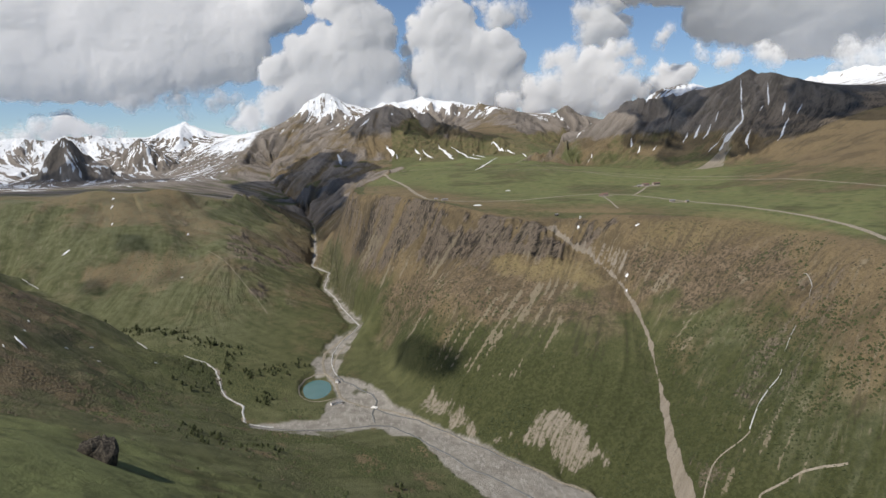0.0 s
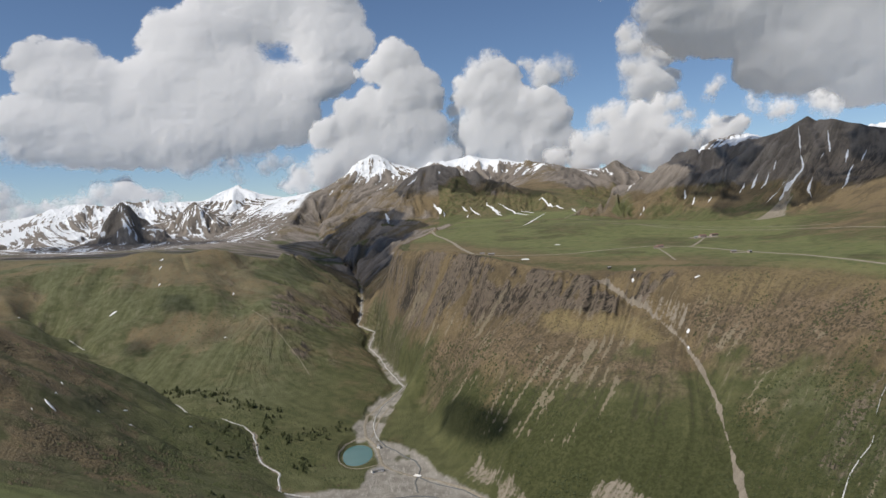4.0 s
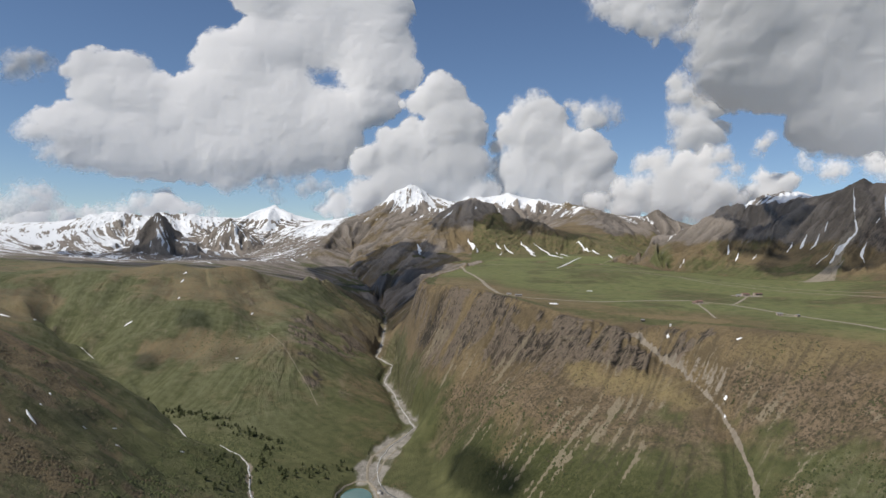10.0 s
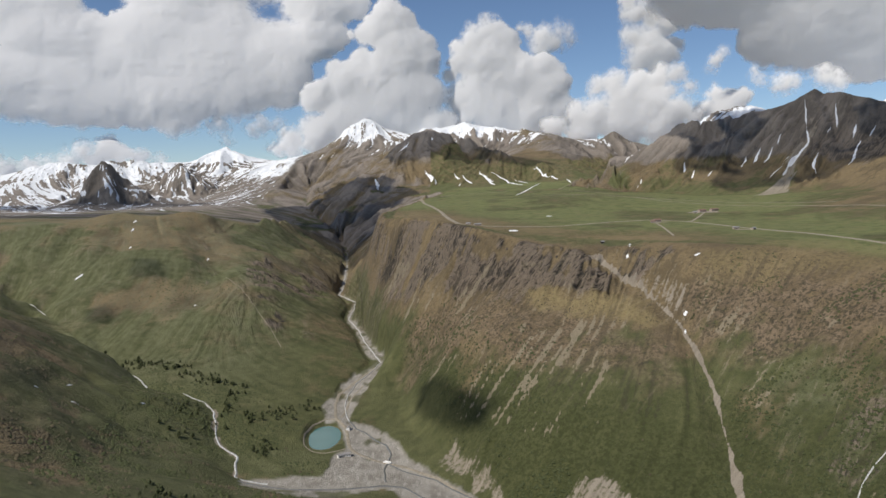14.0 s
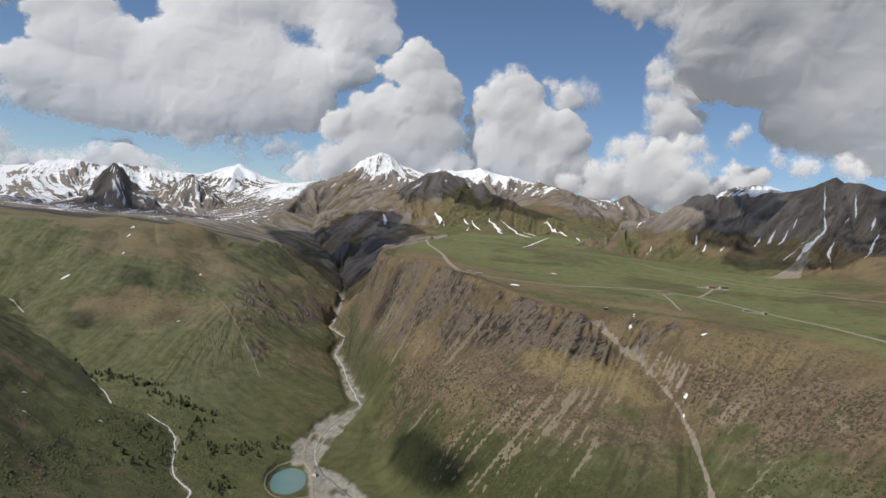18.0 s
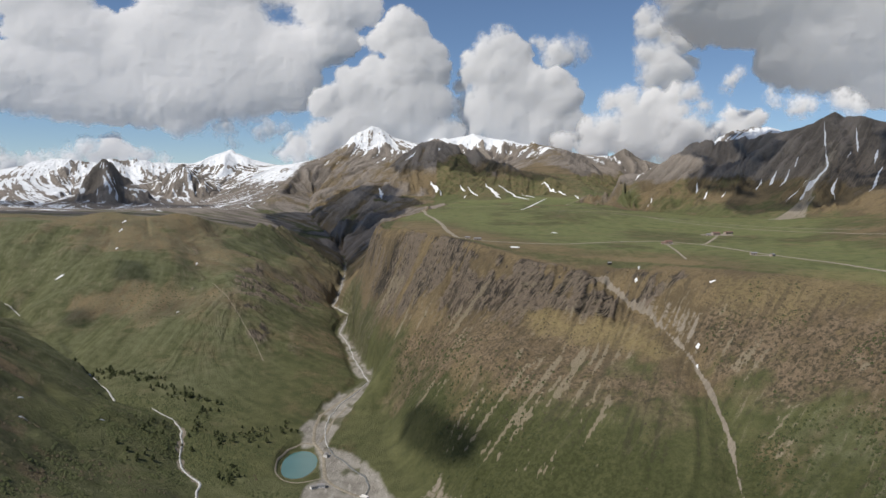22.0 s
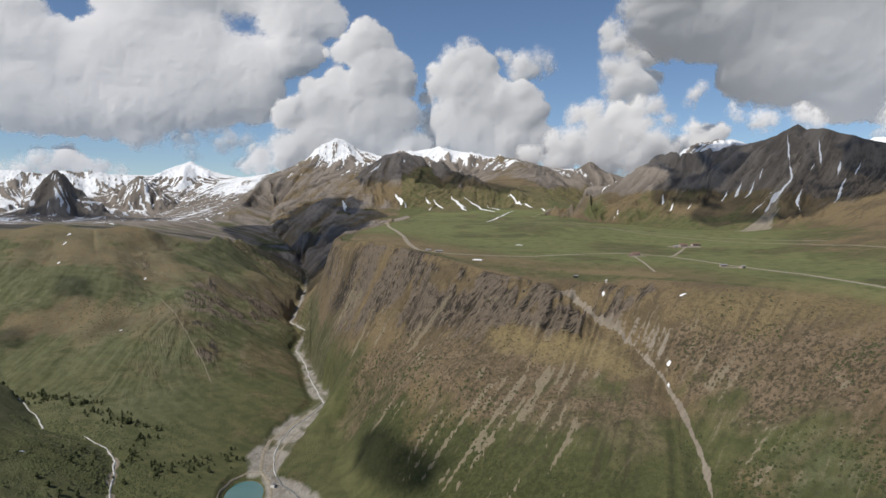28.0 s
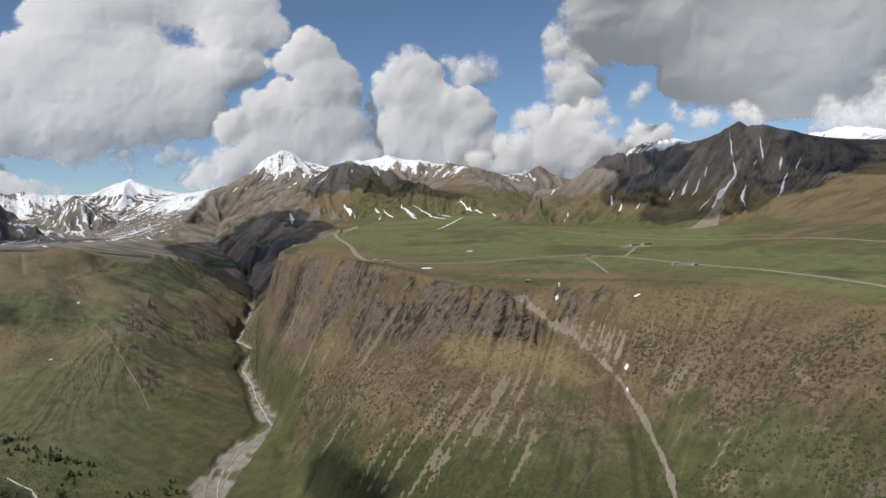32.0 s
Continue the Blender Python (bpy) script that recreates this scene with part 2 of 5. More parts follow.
# ---- the ground: one sheet, finer over the valley ----
ROWS, COLS = 860, 1180
yy = np.concatenate([np.linspace(-850, 130, 40), 150 + 4900 * np.linspace(0, 1, ROWS - 40) ** 1.3])
half = np.maximum(620, 190 + 0.80 * (yy + 130))
X = half[:, None] * np.linspace(-1, 1, COLS)[None, :]
Y = yy[:, None] + 0 * X
X = np.clip(X, GX[0] + 5, GX[1] - 5)
# rims and slopes wander a little, but for the stream beds
loose = smooth(np.min([near_line(X, Y, LINES[k]) for k in ("river", "gully", "tributary", "slope_foot")], axis=0), 25, 90) * (1 - smooth(Y, 2200, 2500)) * smooth(Y, 420, 520)
WX = loose * (17 * fbm(X, Y, 130, 4, 17, 0.55))
WY = loose * (17 * fbm(X, Y, 130, 4, 19, 0.55))
Z0 = base_height(X + WX, Y + WY)
SLOPE = np.hypot(base_height(X + 12, Y) - base_height(X - 12, Y), base_height(X, Y + 12) - base_height(X, Y - 12)) / 24


def smeared(cell, step, steps, seed):
    """Noise drawn out along the fall line, as ribs and gullies are."""
    px, py, out = X.copy(), Y.copy(), 0.0
    for _ in range(steps):
        ax = base_height(px + 15, py) - base_height(px - 15, py)
        ay = base_height(px, py + 15) - base_height(px, py - 15)
        n = np.hypot(ax, ay) + 1e-6
        px, py = px + step * ax / n, py + step * ay / n
        out = out + value_noise(px / cell, py / cell, seed)
    return (out / steps - 0.5) * 4


FLOW = smeared(7, 4.5, 12, 3)
RIBS = smeared(48, 22, 10, 8)
FINS = smeared(22, 11, 12, 6)
THREADS = smeared(3.6, 4.2, 24, 14)
THREADS = THREADS / THREADS.std()
steep = smooth(SLOPE, 0.15, 0.55)
far = smooth(Y, 1900, 2900)
RIVER_LEFT = near_line(X, Y, LINES["river"])
right_face = smooth(X - np.interp(Y, [300, 700, 1000, 1500, 2200], [200, 40, -60, -170, -300]), -10, 40) * smooth(SLOPE, 0.2, 0.4) * (Y < 2300)

hill = (X > 450) * (Y > 1700) * (Y < 2900) * (1 - smooth(Z0, 350, 430))
steep = steep * (1 - 0.85 * hill)
Z = Z0 + steep * (2.2 - 1.75 * smooth(-X, 150, 260) - 1.5 * right_face * (1 - smooth(Z0, 110, 170)) + 7 * far) * FLOW + steep * (6 - 4 * right_face + 24 * far) * RIBS
Z = Z + (0.8 + 4 * steep + 10 * far * steep) * fbm(X, Y, 140, 5, 11)
Z = Z + far * steep * (26 * (ridged(X, Y, 380, 4, 21) - 0.5) + 22 * (ridged(X, Y, 130, 4, 24) - 0.5) + 11 * FINS + 9 * fbm(X, Y, 44, 4, 28, 0.6) + 9 * (ridged(X, Y, 58, 3, 26) - 0.5))
Z = Z + (1 - far) * steep * smooth(-X, 190, 330) * smooth(Y, 900, 1050) * (15 * RIBS + 3 * FINS) + smooth(-X, 280, 480) * (1 - far) * smooth(Y, 1000, 1200) * 19 * fbm(X, Y, 300, 4, 29)
Z = Z + smooth(-X, 250, 380) * smooth(Y, 480, 600) * (1 - smooth(Y, 930, 1010)) * (16 * fbm(X, Y, 150, 4, 63) + 5 * fbm(X, Y, 40, 3, 64))
# the sharp summits: pyramids with a few ribs, standing out of the ranges
SUMMITS = ((-1318, 4285, 572, 0.92, 7, 0.4), (-1570, 3300, 482, 1.3, 4, 0.9), (-1490, 3330, 385, 0.8, 3, 2.0), (-1390, 3750, 484, 0.9, 3, 0.2), (-1310, 3720, 425, 0.62, 3, 1.0), (-2080, 3860, 512, 0.55, 5, 1.4), (-1880, 3940, 500, 0.6, 5, 2.0),
           (-471, 4370, 712, 0.62, 4, 0.3), (-75, 3590, 603, 0.58, 3, 0.5), (138, 4490, 705, 0.6, 4, 1.2), (330, 4480, 668, 0.6, 4, 0.1), (491, 4470, 640, 0.55, 4, 2.2), (1052, 4370, 566, 0.45, 4, 0.8),
           (1185, 2300, 584, 0.72, 5, 0.7), (1232, 2250, 552, 0.8, 4, 0.2), (990, 2450, 500, 0.6, 4, 1.9), (840, 2510, 494, 0.62, 3, 1.1), (2400, 3740, 690, 0.6, 5, 0.3), (2225, 3690, 672, 0.62, 5, 0.3))
for sx, sy, top, fall, ribs, turn in SUMMITS:
    dx, dy = X - sx, Y - sy
    d = np.hypot(dx, dy) * (1 + 0.16 * np.cos(ribs * np.arctan2(dy, dx) + turn)) + 14 * fbm(X, Y, 60, 4, 27)
    if sx == -1318:
        d = np.sqrt(d * d + 150 ** 2) - 146
    elif -1600 < sx < -1300:
        d = d * (1 + 0.35 * fbm(X, Y, 170, 4, 41)) + 16 * fbm(X, Y, 45, 3, 43)
    flute = (sx == -1318) * np.cos(21 * np.arctan2(dy, dx) + 5 * fbm(X, Y, 120, 3, 66))
    peak = top - fall * d + 6 * flute * smooth(d, 25, 140) + ((16 * FINS + 8 * FLOW) * smooth(d, 15, 90) + 18 * RIBS * smooth(d, 60, 250)) * (0.4 if sx == -1318 else 1.0)
    Z = np.maximum(Z, peak)
mound = np.exp(-(((X - 330) / 240) ** 2 + ((Y - 1950) / 260) ** 2))
Z = Z + 16 * mound
# rocky band under the plateau's rim
RIM_D = near_line(X, Y, LINES["rim"][3:11])
band = (1 - smooth(np.abs(RIM_D - 42 + 30 * fbm(X, Y, 90, 3, 71)), 18, 45)) * right_face * (Z0 < 238)
CLIFF = line("-141,1495 -102,1440 -31,1291 32,1163 79,1101 113,1042 160,1008 204,978 230,968 220,927 183,941 141,973 109,1002 75,1027 23,1077 -8,1128 -68,1265 -145,1426")
cliff = smooth(inside(X, Y, CLIFF) + 26 * fbm(X, Y, 60, 4, 72), -10, 24) * right_face * (0.25 + 0.75 * smooth(fbm(X, Y, 85, 3, 73), -0.3, 0.15))
crack = np.clip(FLOW * 0.8 + 0.35 * THREADS + 1.2 * fbm(X, Y, 26, 3, 74), -1.6, 1.6)
Z = Z + cliff * (9 * (ridged(X, Y, 40, 3, 75) - 0.5) + 5.5 * crack)
Z = Z + cliff * smooth(fbm(X, Y, 70, 3, 76), -0.35, 0.1) * 3.4 * np.sin(2 * math.pi * (Z0 + 16 * fbm(X, Y, 80, 3, 70)) / 27)
Z = Z + band * (1 - cliff) * 4 * (ridged(X, Y, 26, 3, 75) - 0.5)
Z = Z + right_face * smooth(Z0, 60, 190) * (0.35 + 0.8 * band) * THREADS
# bared earth over the gully
FAN = line("246,965 263,965 289,939 304,904 302,872 287,846 272,903 251,943")
fan = smooth(inside(X, Y, FAN) + 9 * fbm(X, Y, 24, 3, 68), -6, 9)
Z = Z + fan * (1.6 * THREADS + 2.2 * FLOW)
# rocky spur over the river and side gullies in the green face
SPUR = np.exp(-(((X + 345 + (1600 - Y) * 0.12) / 75) ** 2 + ((Y - 1620) / 330) ** 2)) * (RIVER_LEFT > 25)
Z = Z + SPUR * (12 * (ridged(X, Y, 55, 4, 79) - 0.4) + 3.5 * FLOW + 1.2 * THREADS)
SIDE_D = near_line(X, Y, line("-576,1896 -609,1762 -546,1642 -512,1577 -506,1476 -495,1393 -470,1250"))
SIDE2_D = near_line(X, Y, line("-1040,1640 -978,1535 -932,1472 -869,1414 -809,1344 -740,1290"))
SIDE_D = np.minimum(SIDE_D, SIDE2_D)
Z = Z - 13 * (1 - smooth(SIDE_D + 9 * fbm(X, Y, 40, 3, 81), 3, 60)) * smooth(Z0, 90, 125)
# crags on the rib above the river
RIB_D = near_line(X, Y, line("-470,1790 -405,1560 -353,1339 -270,1245"))
crags = (1 - smooth(RIB_D + 26 * fbm(X, Y, 60, 4, 84), 8, 46)) * smooth(Y, 1240, 1290) * (Y < 1900)
Z = Z + crags * (3.5 * (ridged(X, Y, 36, 3, 86) - 0.45) + 2.4 * FLOW)
# the gully cut and its fan
GULLY_D = near_line(X, Y, LINES["gully"])
Z = Z - 5 * (1 - smooth(GULLY_D + 5 * fbm(X, Y, 30, 3, 77), 2, 26)) * smooth(Z0, 20, 90)
WATERFALL = line("450,700,215 441,662,197 434,639,188 397,607,151 374,587,126 359,568,108 337,562,88 312,541,61 287,543,43 262,530,25")
RAVINE_D = near_line(X, Y, WATERFALL)
Z = Z - 9 * (1 - smooth(RAVINE_D + 6 * fbm(X, Y, 40, 3, 78), 2, 30)) * smooth(Z0, 15, 60)
TRIB_D = near_line(X, Y, LINES["tributary"])
Z = Z - 3 * (1 - smooth(TRIB_D, 2, 18)) * smooth(Z0, 8, 30)

BED_EDGE = line("-155,1146 -170,1094 -178,1043 -182,1012 -173,953 -158,953 -139,892 -135,861 -141,837 -145,821 -147,790 -183,785 -206,777 -238,774 -231,745 -193,729 -173,716 -131,723 -105,742 -76,761 -40,726 -19,722 14,616 45,555 230,380 400,100 560,100 330,420 157,560 115,614 73,675 -29,802 -44,821 -57,851 -74,883 -105,935 -137,955 -137,1000 -131,1074 -122,1121")


RIVER_D = RIVER_LEFT
upstream = smooth(Y, 1060, 1120)
bed = smooth(inside(X, Y, BED_EDGE) + 7 * fbm(X, Y, 26, 3, 31), -2, 2)
wide = np.interp(Y, [1000, 1200, 1350, 1500, 1800, 2300, 2500], [14, 15, 9, 7, 6, 4, 2])
river_z = np.interp(-Y, -LINES["river"][:, 1], LINES["river"][:, 2])
floor = upstream * (1 - smooth(RIVER_D - wide, 0, 12)) * (Y < 2400)
Z = Z * (1 - floor) + (river_z + 0.4 * fbm(X, Y, 18, 3, 36)) * floor
bed = np.maximum(bed, upstream * (1 - smooth(RIVER_D + 5 * fbm(X, Y, 24, 3, 33) - wide, -2, 2)))
TRIB_BED = (1 - smooth(TRIB_D + 5 * fbm(X, Y, 16, 3, 35), 1.2, 3.2)) * (Z0 < 34)
cutting = np.exp(-(((X - 35) / 34) ** 2 + ((Y - 775) / 42) ** 2)) + np.exp(-(((X - 165) / 62) ** 2 + ((Y - 640) / 75) ** 2))
Z = Z + cutting * smooth(Z0, -6, 14) * 9 * (1 - smooth(Z0, 20, 70)) + cutting * right_face * 6 * FLOW
Z = np.where(bed > 0.01, Z * (1 - 0.8 * bed) + (np.where(upstream > 0, river_z, Z0) + 0.5 * fbm(X, Y, 30, 3, 37) - 0.8) * 0.8 * bed, Z)

POND_C = Vector((-165.0, 902.0))
POND_R = (20.5, 44.0)
POND_TURN = 0.10
pu = (X - POND_C.x) * math.cos(POND_TURN) + (Y - POND_C.y) * math.sin(POND_TURN)
pv = -(X - POND_C.x) * math.sin(POND_TURN) + (Y - POND_C.y) * math.cos(POND_TURN)
POND_E = np.hypot(pu / POND_R[0], pv / POND_R[1])
POND_Z = 3.0
hollow = 1 - smooth(POND_E, 1.0, 1.5)
Z = Z * (1 - hollow) + hollow * (POND_Z + 0.3 - 2.6 * (1 - smooth(POND_E, 0.86, 1.02)))
bed = bed * smooth(POND_E, 1.1, 1.2)
bed = bed * (1 - 0.8 * smooth(fbm(X, Y, 34, 3, 39), 0.28, 0.42) * (X < -90))
bed = bed * (1 - 0.75 * smooth(fbm(X * 1.6, Y * 0.7, 22, 3, 47), 0.14, 0.24) * smooth(Y, 930, 960) * (RIVER_D > 3))


def ground_z(x, y):
    """Height of the finished ground."""
    j = np.interp(y, yy, np.arange(ROWS))
    h = np.interp(y, yy, half)
    i = (np.asarray(x) / h + 1) / 2 * (COLS - 1)
    return bilinear(Z, np.asarray(i, float), np.asarray(j, float))


# ---- what covers it ----
even = Z.copy()
for _ in range(6):
    even[1:-1, 1:-1] = (even[:-2, 1:-1] + even[2:, 1:-1] + even[1:-1, :-2] + even[1:-1, 2:]) / 4
slope_x = np.gradient(even, axis=1) / (np.gradient(X, axis=1) + 1e-6)
slope_y = (np.gradient(even, axis=0) - slope_x * np.gradient(X, axis=0)) / np.gradient(Y, axis=0)
SLOPE = np.where(Y > 1500, np.clip(np.hypot(slope_x, slope_y), 0, 2), SLOPE)
patch = fbm(X, Y, 150, 4, 41)
fine = fbm(X, Y, 34, 3, 43)
left_side = (X < np.interp(Y, [0, 800, 1200, 2500], [400, -80, -140, -330]))
# dry brown grass towards the tops, green low down and on the flat of the plateau
height_mix = smooth(Z0 + 60 * patch + 22 * fine, 62, 150)
dry = height_mix * (0.25 + 0.75 * smooth(SLOPE + 0.08 * patch, 0.09, 0.26))
east = smooth(X, 270, 340) * right_face
dry = dry * (1 - east * (1 - smooth(Z0 + 50 * patch + 20 * fine, 110, 190)) * 0.75)
# brown tops on the left; the constant share lightens the colour to imitate haze
dry = np.where(left_side & (Y > 900), np.clip(smooth(Z0 + 210 * patch + 40 * RIBS + 40 * fine, 150, 300) * 0.7 + 0.28 + 0.35 * patch, 0, 1), dry)
dry = np.where((X < -250) & (Y > 1900), 0.5 + 0.6 * patch, dry)
dry = np.where(left_side & (Y > 1300) & (Y < 1950) & (X > -560), np.clip(dry * 0.9 + 0.25 + 0.5 * patch, 0, 1), dry)
flat = (1 - smooth(SLOPE, 0.08, 0.16)) * (X > -120) * (Z0 > 215) * (Y < 2900)
dry = np.maximum(dry, flat * (0.08 + 0.45 * patch + 0.7 * (1 - smooth(RIM_D + 70 * patch, 40, 260))))
dry = np.where(Y > 2400, np.clip(smooth(Z0 + 90 * patch, 300, 350) + smooth(SLOPE, 0.3, 0.5), 0, 1), dry)
dry = np.maximum(dry, (Y > 1850) * smooth(SLOPE, 0.14, 0.24) * np.where(X > 560, 0.35 + 0.7 * patch + 0.3 * fine, np.where((X < -250) & (Y < 2900), 0.3 + 0.5 * patch, 0.75)))
dry = np.where((Y < 800) & left_side, 0.12 + smooth(Y, 380, 520) * 0.8 * smooth(patch + fine * 0.8 + smooth(Z0, 40, 200) * 0.7, 0.0, 0.5), dry)
dry = np.clip(dry + 0.25 * fine, 0, 1)
lush = smooth(-Z0 + 60 * patch + 25 * fine, -150, -75) * right_face
lush = np.maximum(lush, east * smooth(-Z0 + 90 * patch + 60 * fine, -170, -90) * 0.45)
lush = np.maximum(lush, 0.35 * (1 - smooth(RAVINE_D, 60, 110)) * smooth(-fine, -0.1, 0.2))
# left: less dark green beyond 1000 m, a paler colour standing in for haze
lush = np.maximum(lush, (Y < 1700) * left_side * smooth(patch + 0.4 * fine + 0.03 * THREADS, -0.15, 0.3) * np.where(Y > 1000, 0.45, 0.85))
rock = np.clip(band * smooth(fine + FLOW * 0.5 + 0.35, 0.0, 0.5) + far * steep * smooth(RIBS * 0.4 + FINS * 0.7 + patch + smooth(Z, 380, 620), 0.25, 0.8), 0, 1)
rock = np.maximum(rock, smooth(SLOPE + 0.25 * fine, 0.8, 1.5) * (Y > 1300) * 0.4)
rock = np.maximum(rock, smooth(Z + 50 * patch + 10 * FLOW, 325, 400) * (Y > 1850) * (X > 600) * 0.95)
rock = np.maximum(rock, smooth(Y, 2000, 2700) * smooth(SLOPE, 0.12, 0.3) * (0.55 + 0.3 * FINS + 0.4 * patch))
ravine_rock = (1 - smooth(RAVINE_D + 50 * patch, 25, 75)) * right_face
rock = np.maximum(rock, ravine_rock * 0.5 * smooth(fine + 0.3 * THREADS, -0.2, 0.4))
rock = np.maximum(rock, cliff * smooth(0.5 * fine + 0.3 * crack + 0.25, -0.2, 0.35) * 0.95)
rock = np.maximum(rock, crags * smooth(fine + 0.3 * FLOW, -0.25, 0.25) * 0.8)
rock = np.maximum(rock, left_side * (Y < 850) * (Y > 440) * smooth(Z0 + 90 * fine + 60 * patch, 110, 230) * 0.2)
streak_zone = right_face * smooth(Z0 + 40 * patch, 40, 110) * (1 - smooth(Z0, 205, 235))
streak_zone = np.maximum(streak_zone, 0.6 * left_side * smooth(SLOPE, 0.25, 0.4) * (Y > 900) * (Y < 2000))
near_hill = left_side * (Y < 920) * smooth(Y, 430, 500) * smooth(-X, 250, 330) * smooth(Z0 + 60 * patch, 50, 120)
streak_zone = np.maximum(streak_zone, near_hill * 0.45)
cluster = np.exp(-(((X - 125) / 120) ** 2 + ((Y - 880) / 120) ** 2))
threads_zone = right_face * smooth(Z0 + 50 * patch, 15, 60) * (1 - 0.7 * smooth(Z0 + 30 * patch, 150, 200)) * (1 - 0.55 * smooth(X, 300, 360)) * smooth(fbm(X, Y, 85, 3, 53) + 0.3 * cluster, -0.35, 0.2) * smooth(GULLY_D, 8, 36)
threads = smooth(THREADS + 2.0 * fbm(X, Y, 38, 3, 54) + 0.15 * cluster, 0.95, 1.6) * threads_zone
scree = smooth(FLOW + 0.9 * fine + 0.7 * patch, 0.62, 1.0) * streak_zone * smooth(fbm(X, Y, 70, 3, 52), -0.12, 0.22)
# raw banks where the river has cut into the slope
BANKS = (line("-19,824 0,830 22,806 40,788 44,754 53,709 23,738 -3,776"), line("68,696 90,699 110,694 124,694 145,705 153,680 167,668 175,633 197,615 202,597 178,590 151,598 109,639 79,672"))
bare = np.max([smooth(inside(X, Y, q) + 2.5 * FLOW + 1.2 * THREADS + 26 * fbm(X, Y, 20, 4, 45) - 5, -6, 9) for q in BANKS], axis=0) * smooth(Z0, -14, -8) * 0.54
KNOLL = line("115,988 143,986 183,941 230,950 251,919 268,861 241,843 218,867 188,899 155,930 118,955")
knoll = smooth(inside(X, Y, KNOLL) + 20 * fine + 10 * patch, -9, 13) * right_face
RIM_GRASS = line("338,928 372,914 449,938 501,930 530,860 520,760 480,740 457,792 431,814 399,839 358,854 331,891")
rim_grass = smooth(inside(X, Y, RIM_GRASS) + 26 * fine + 16 * THREADS * 0.4, -14, 16)
SCRUB = line("308,880 355,847 391,824 427,806 460,760 450,690 408,670 370,690 340,720 315,760 298,820")
scrub = smooth(inside(X, Y, SCRUB) + 34 * fine, -22, 16)
lower = smooth(inside(X, Y, line("-60,1160 20,1060 110,960 190,890 250,830 250,760 190,790 90,880 0,980 -70,1090")) + 40 * fine, -25, 20)
scrub = np.max([scrub, 0.75 * lower, near_hill * (0.38 + 0.5 * patch)], axis=0)
knoll_end = near_line(X, Y, line("1110,2168 1070,2083 1031,2060 973,2006 897,1911 845,1844"))
talus = 1 - smooth(knoll_end + 8 * fine + 5 * THREADS - np.interp(Y, [1840, 2000, 2170], [34, 14, 5]), -3, 5)
talus = np.where((Y > 1835) & (Y < 2180), talus, 0)
gully_w = np.interp(Z0, [0, 40, 75, 100, 150, 190, 225], [8, 4, 2.6, 2.0, 2.4, 3.2, 3.4])
gully = 1 - smooth(GULLY_D + 5 * fbm(X, Y, 22, 3, 49) - gully_w, -2, 2)
gully = np.where(GULLY_D < 60, gully, 0) * (Z0 < 236)
yard = smooth(1 - np.hypot((X - 562) / 42, (Y - 1535) / 26) + 0.6 * fine, 0, 0.4) + smooth(1 - np.hypot((X - 392) / 20, (Y - 1312) / 16) + 0.6 * fine, 0, 0.4) + smooth(1 - np.hypot((X - 470) / 22, (Y - 1120) / 12) + 0.6 * fine, 0, 0.4)
near_scree = np.exp(-(((X + 515) / 40) ** 2 + ((Y - 700) / 40) ** 2)) * smooth(0.5 * FLOW + 0.4 * THREADS + fine, 0.1, 0.9)
debris = np.clip(0.6 * near_scree + 0.8 * yard + gully + fan * (0.42 + 0.12 * THREADS) + 0.6 * talus + bare + TRIB_BED, 0, 1)

ridge_snow = smooth(Z + 60 * patch - 25 * RIBS - 100 * FINS - 60 * FLOW - 24 * THREADS, 560, 670) * (Y > 3300)
west = smooth(-X, 760, 900)
rise = smooth(Y - np.interp(X, [-3500, -2200, -1535, -1150, -817], [2180, 2130, 2390, 2590, 2960]) + 150 * patch - 120 * FINS, -60, 300)
west_snow = west * rise * smooth(-0.75 * FINS - 0.55 * FLOW - 0.28 * THREADS - 0.3 * RIBS + 0.5 * patch + smooth(Z, 265, 420) * 0.98 - smooth(SLOPE, 0.15, 0.5) * 0.32, 0.0, 0.6)
west_snow = np.clip(west_snow + 0.06 * west * rise * smooth(-X, 1250, 1500), 0, 1)
west_snow = west_snow * (1 - 0.75 * smooth(X, -1360, -1200) * (1 - smooth(Z + 40 * patch + 20 * FINS, 370, 430)) * smooth(0.6 * FINS + 0.4 * THREADS + 0.7, -0.1, 0.4))
# rock ribs with snow between them on the three sharp summits
for sx, sy, reach, count, bare, share in ((-1570, 3300, 145, 19, 0.92, 0.85), (-1390, 3750, 190, 29, 0.9, 0.55), (-1318, 4270, 270, 31, 0.9, 0.25)):
    d = np.hypot(X - sx, Y - sy) + 70 * fine
    stripe = np.cos(count * np.arctan2(Y - sy, X - sx) + 11 * fbm(X, Y, 110, 4, 66)) + 0.3 * FINS + 1.3 * fbm(X, Y, 55, 4, 45)
    held = smooth(stripe, share, share + 0.35)
    if sx == -1318:
        held = np.maximum(held, smooth(Z + 12 * FINS, 475, 510))
    on_peak = (1 - smooth(d, reach, reach * 1.35)) * bare
    west_snow = west_snow * (1 - on_peak) + held * on_peak
rock = np.maximum(rock, west * rise * 0.8)
rock = np.maximum(rock, right_face * smooth(Z0 + 30 * patch, 130, 185) * (X < 130) * smooth(fine + 0.22 * THREADS + 0.1, 0.0, 0.4) * 0.75)
rock = rock * (1 - 0.9 * knoll) * (1 - 0.8 * rim_grass)
rock = np.maximum(rock, SPUR * smooth(fine + 0.25 * FLOW + 0.2 * THREADS + 0.25, -0.05, 0.4) * 0.8)
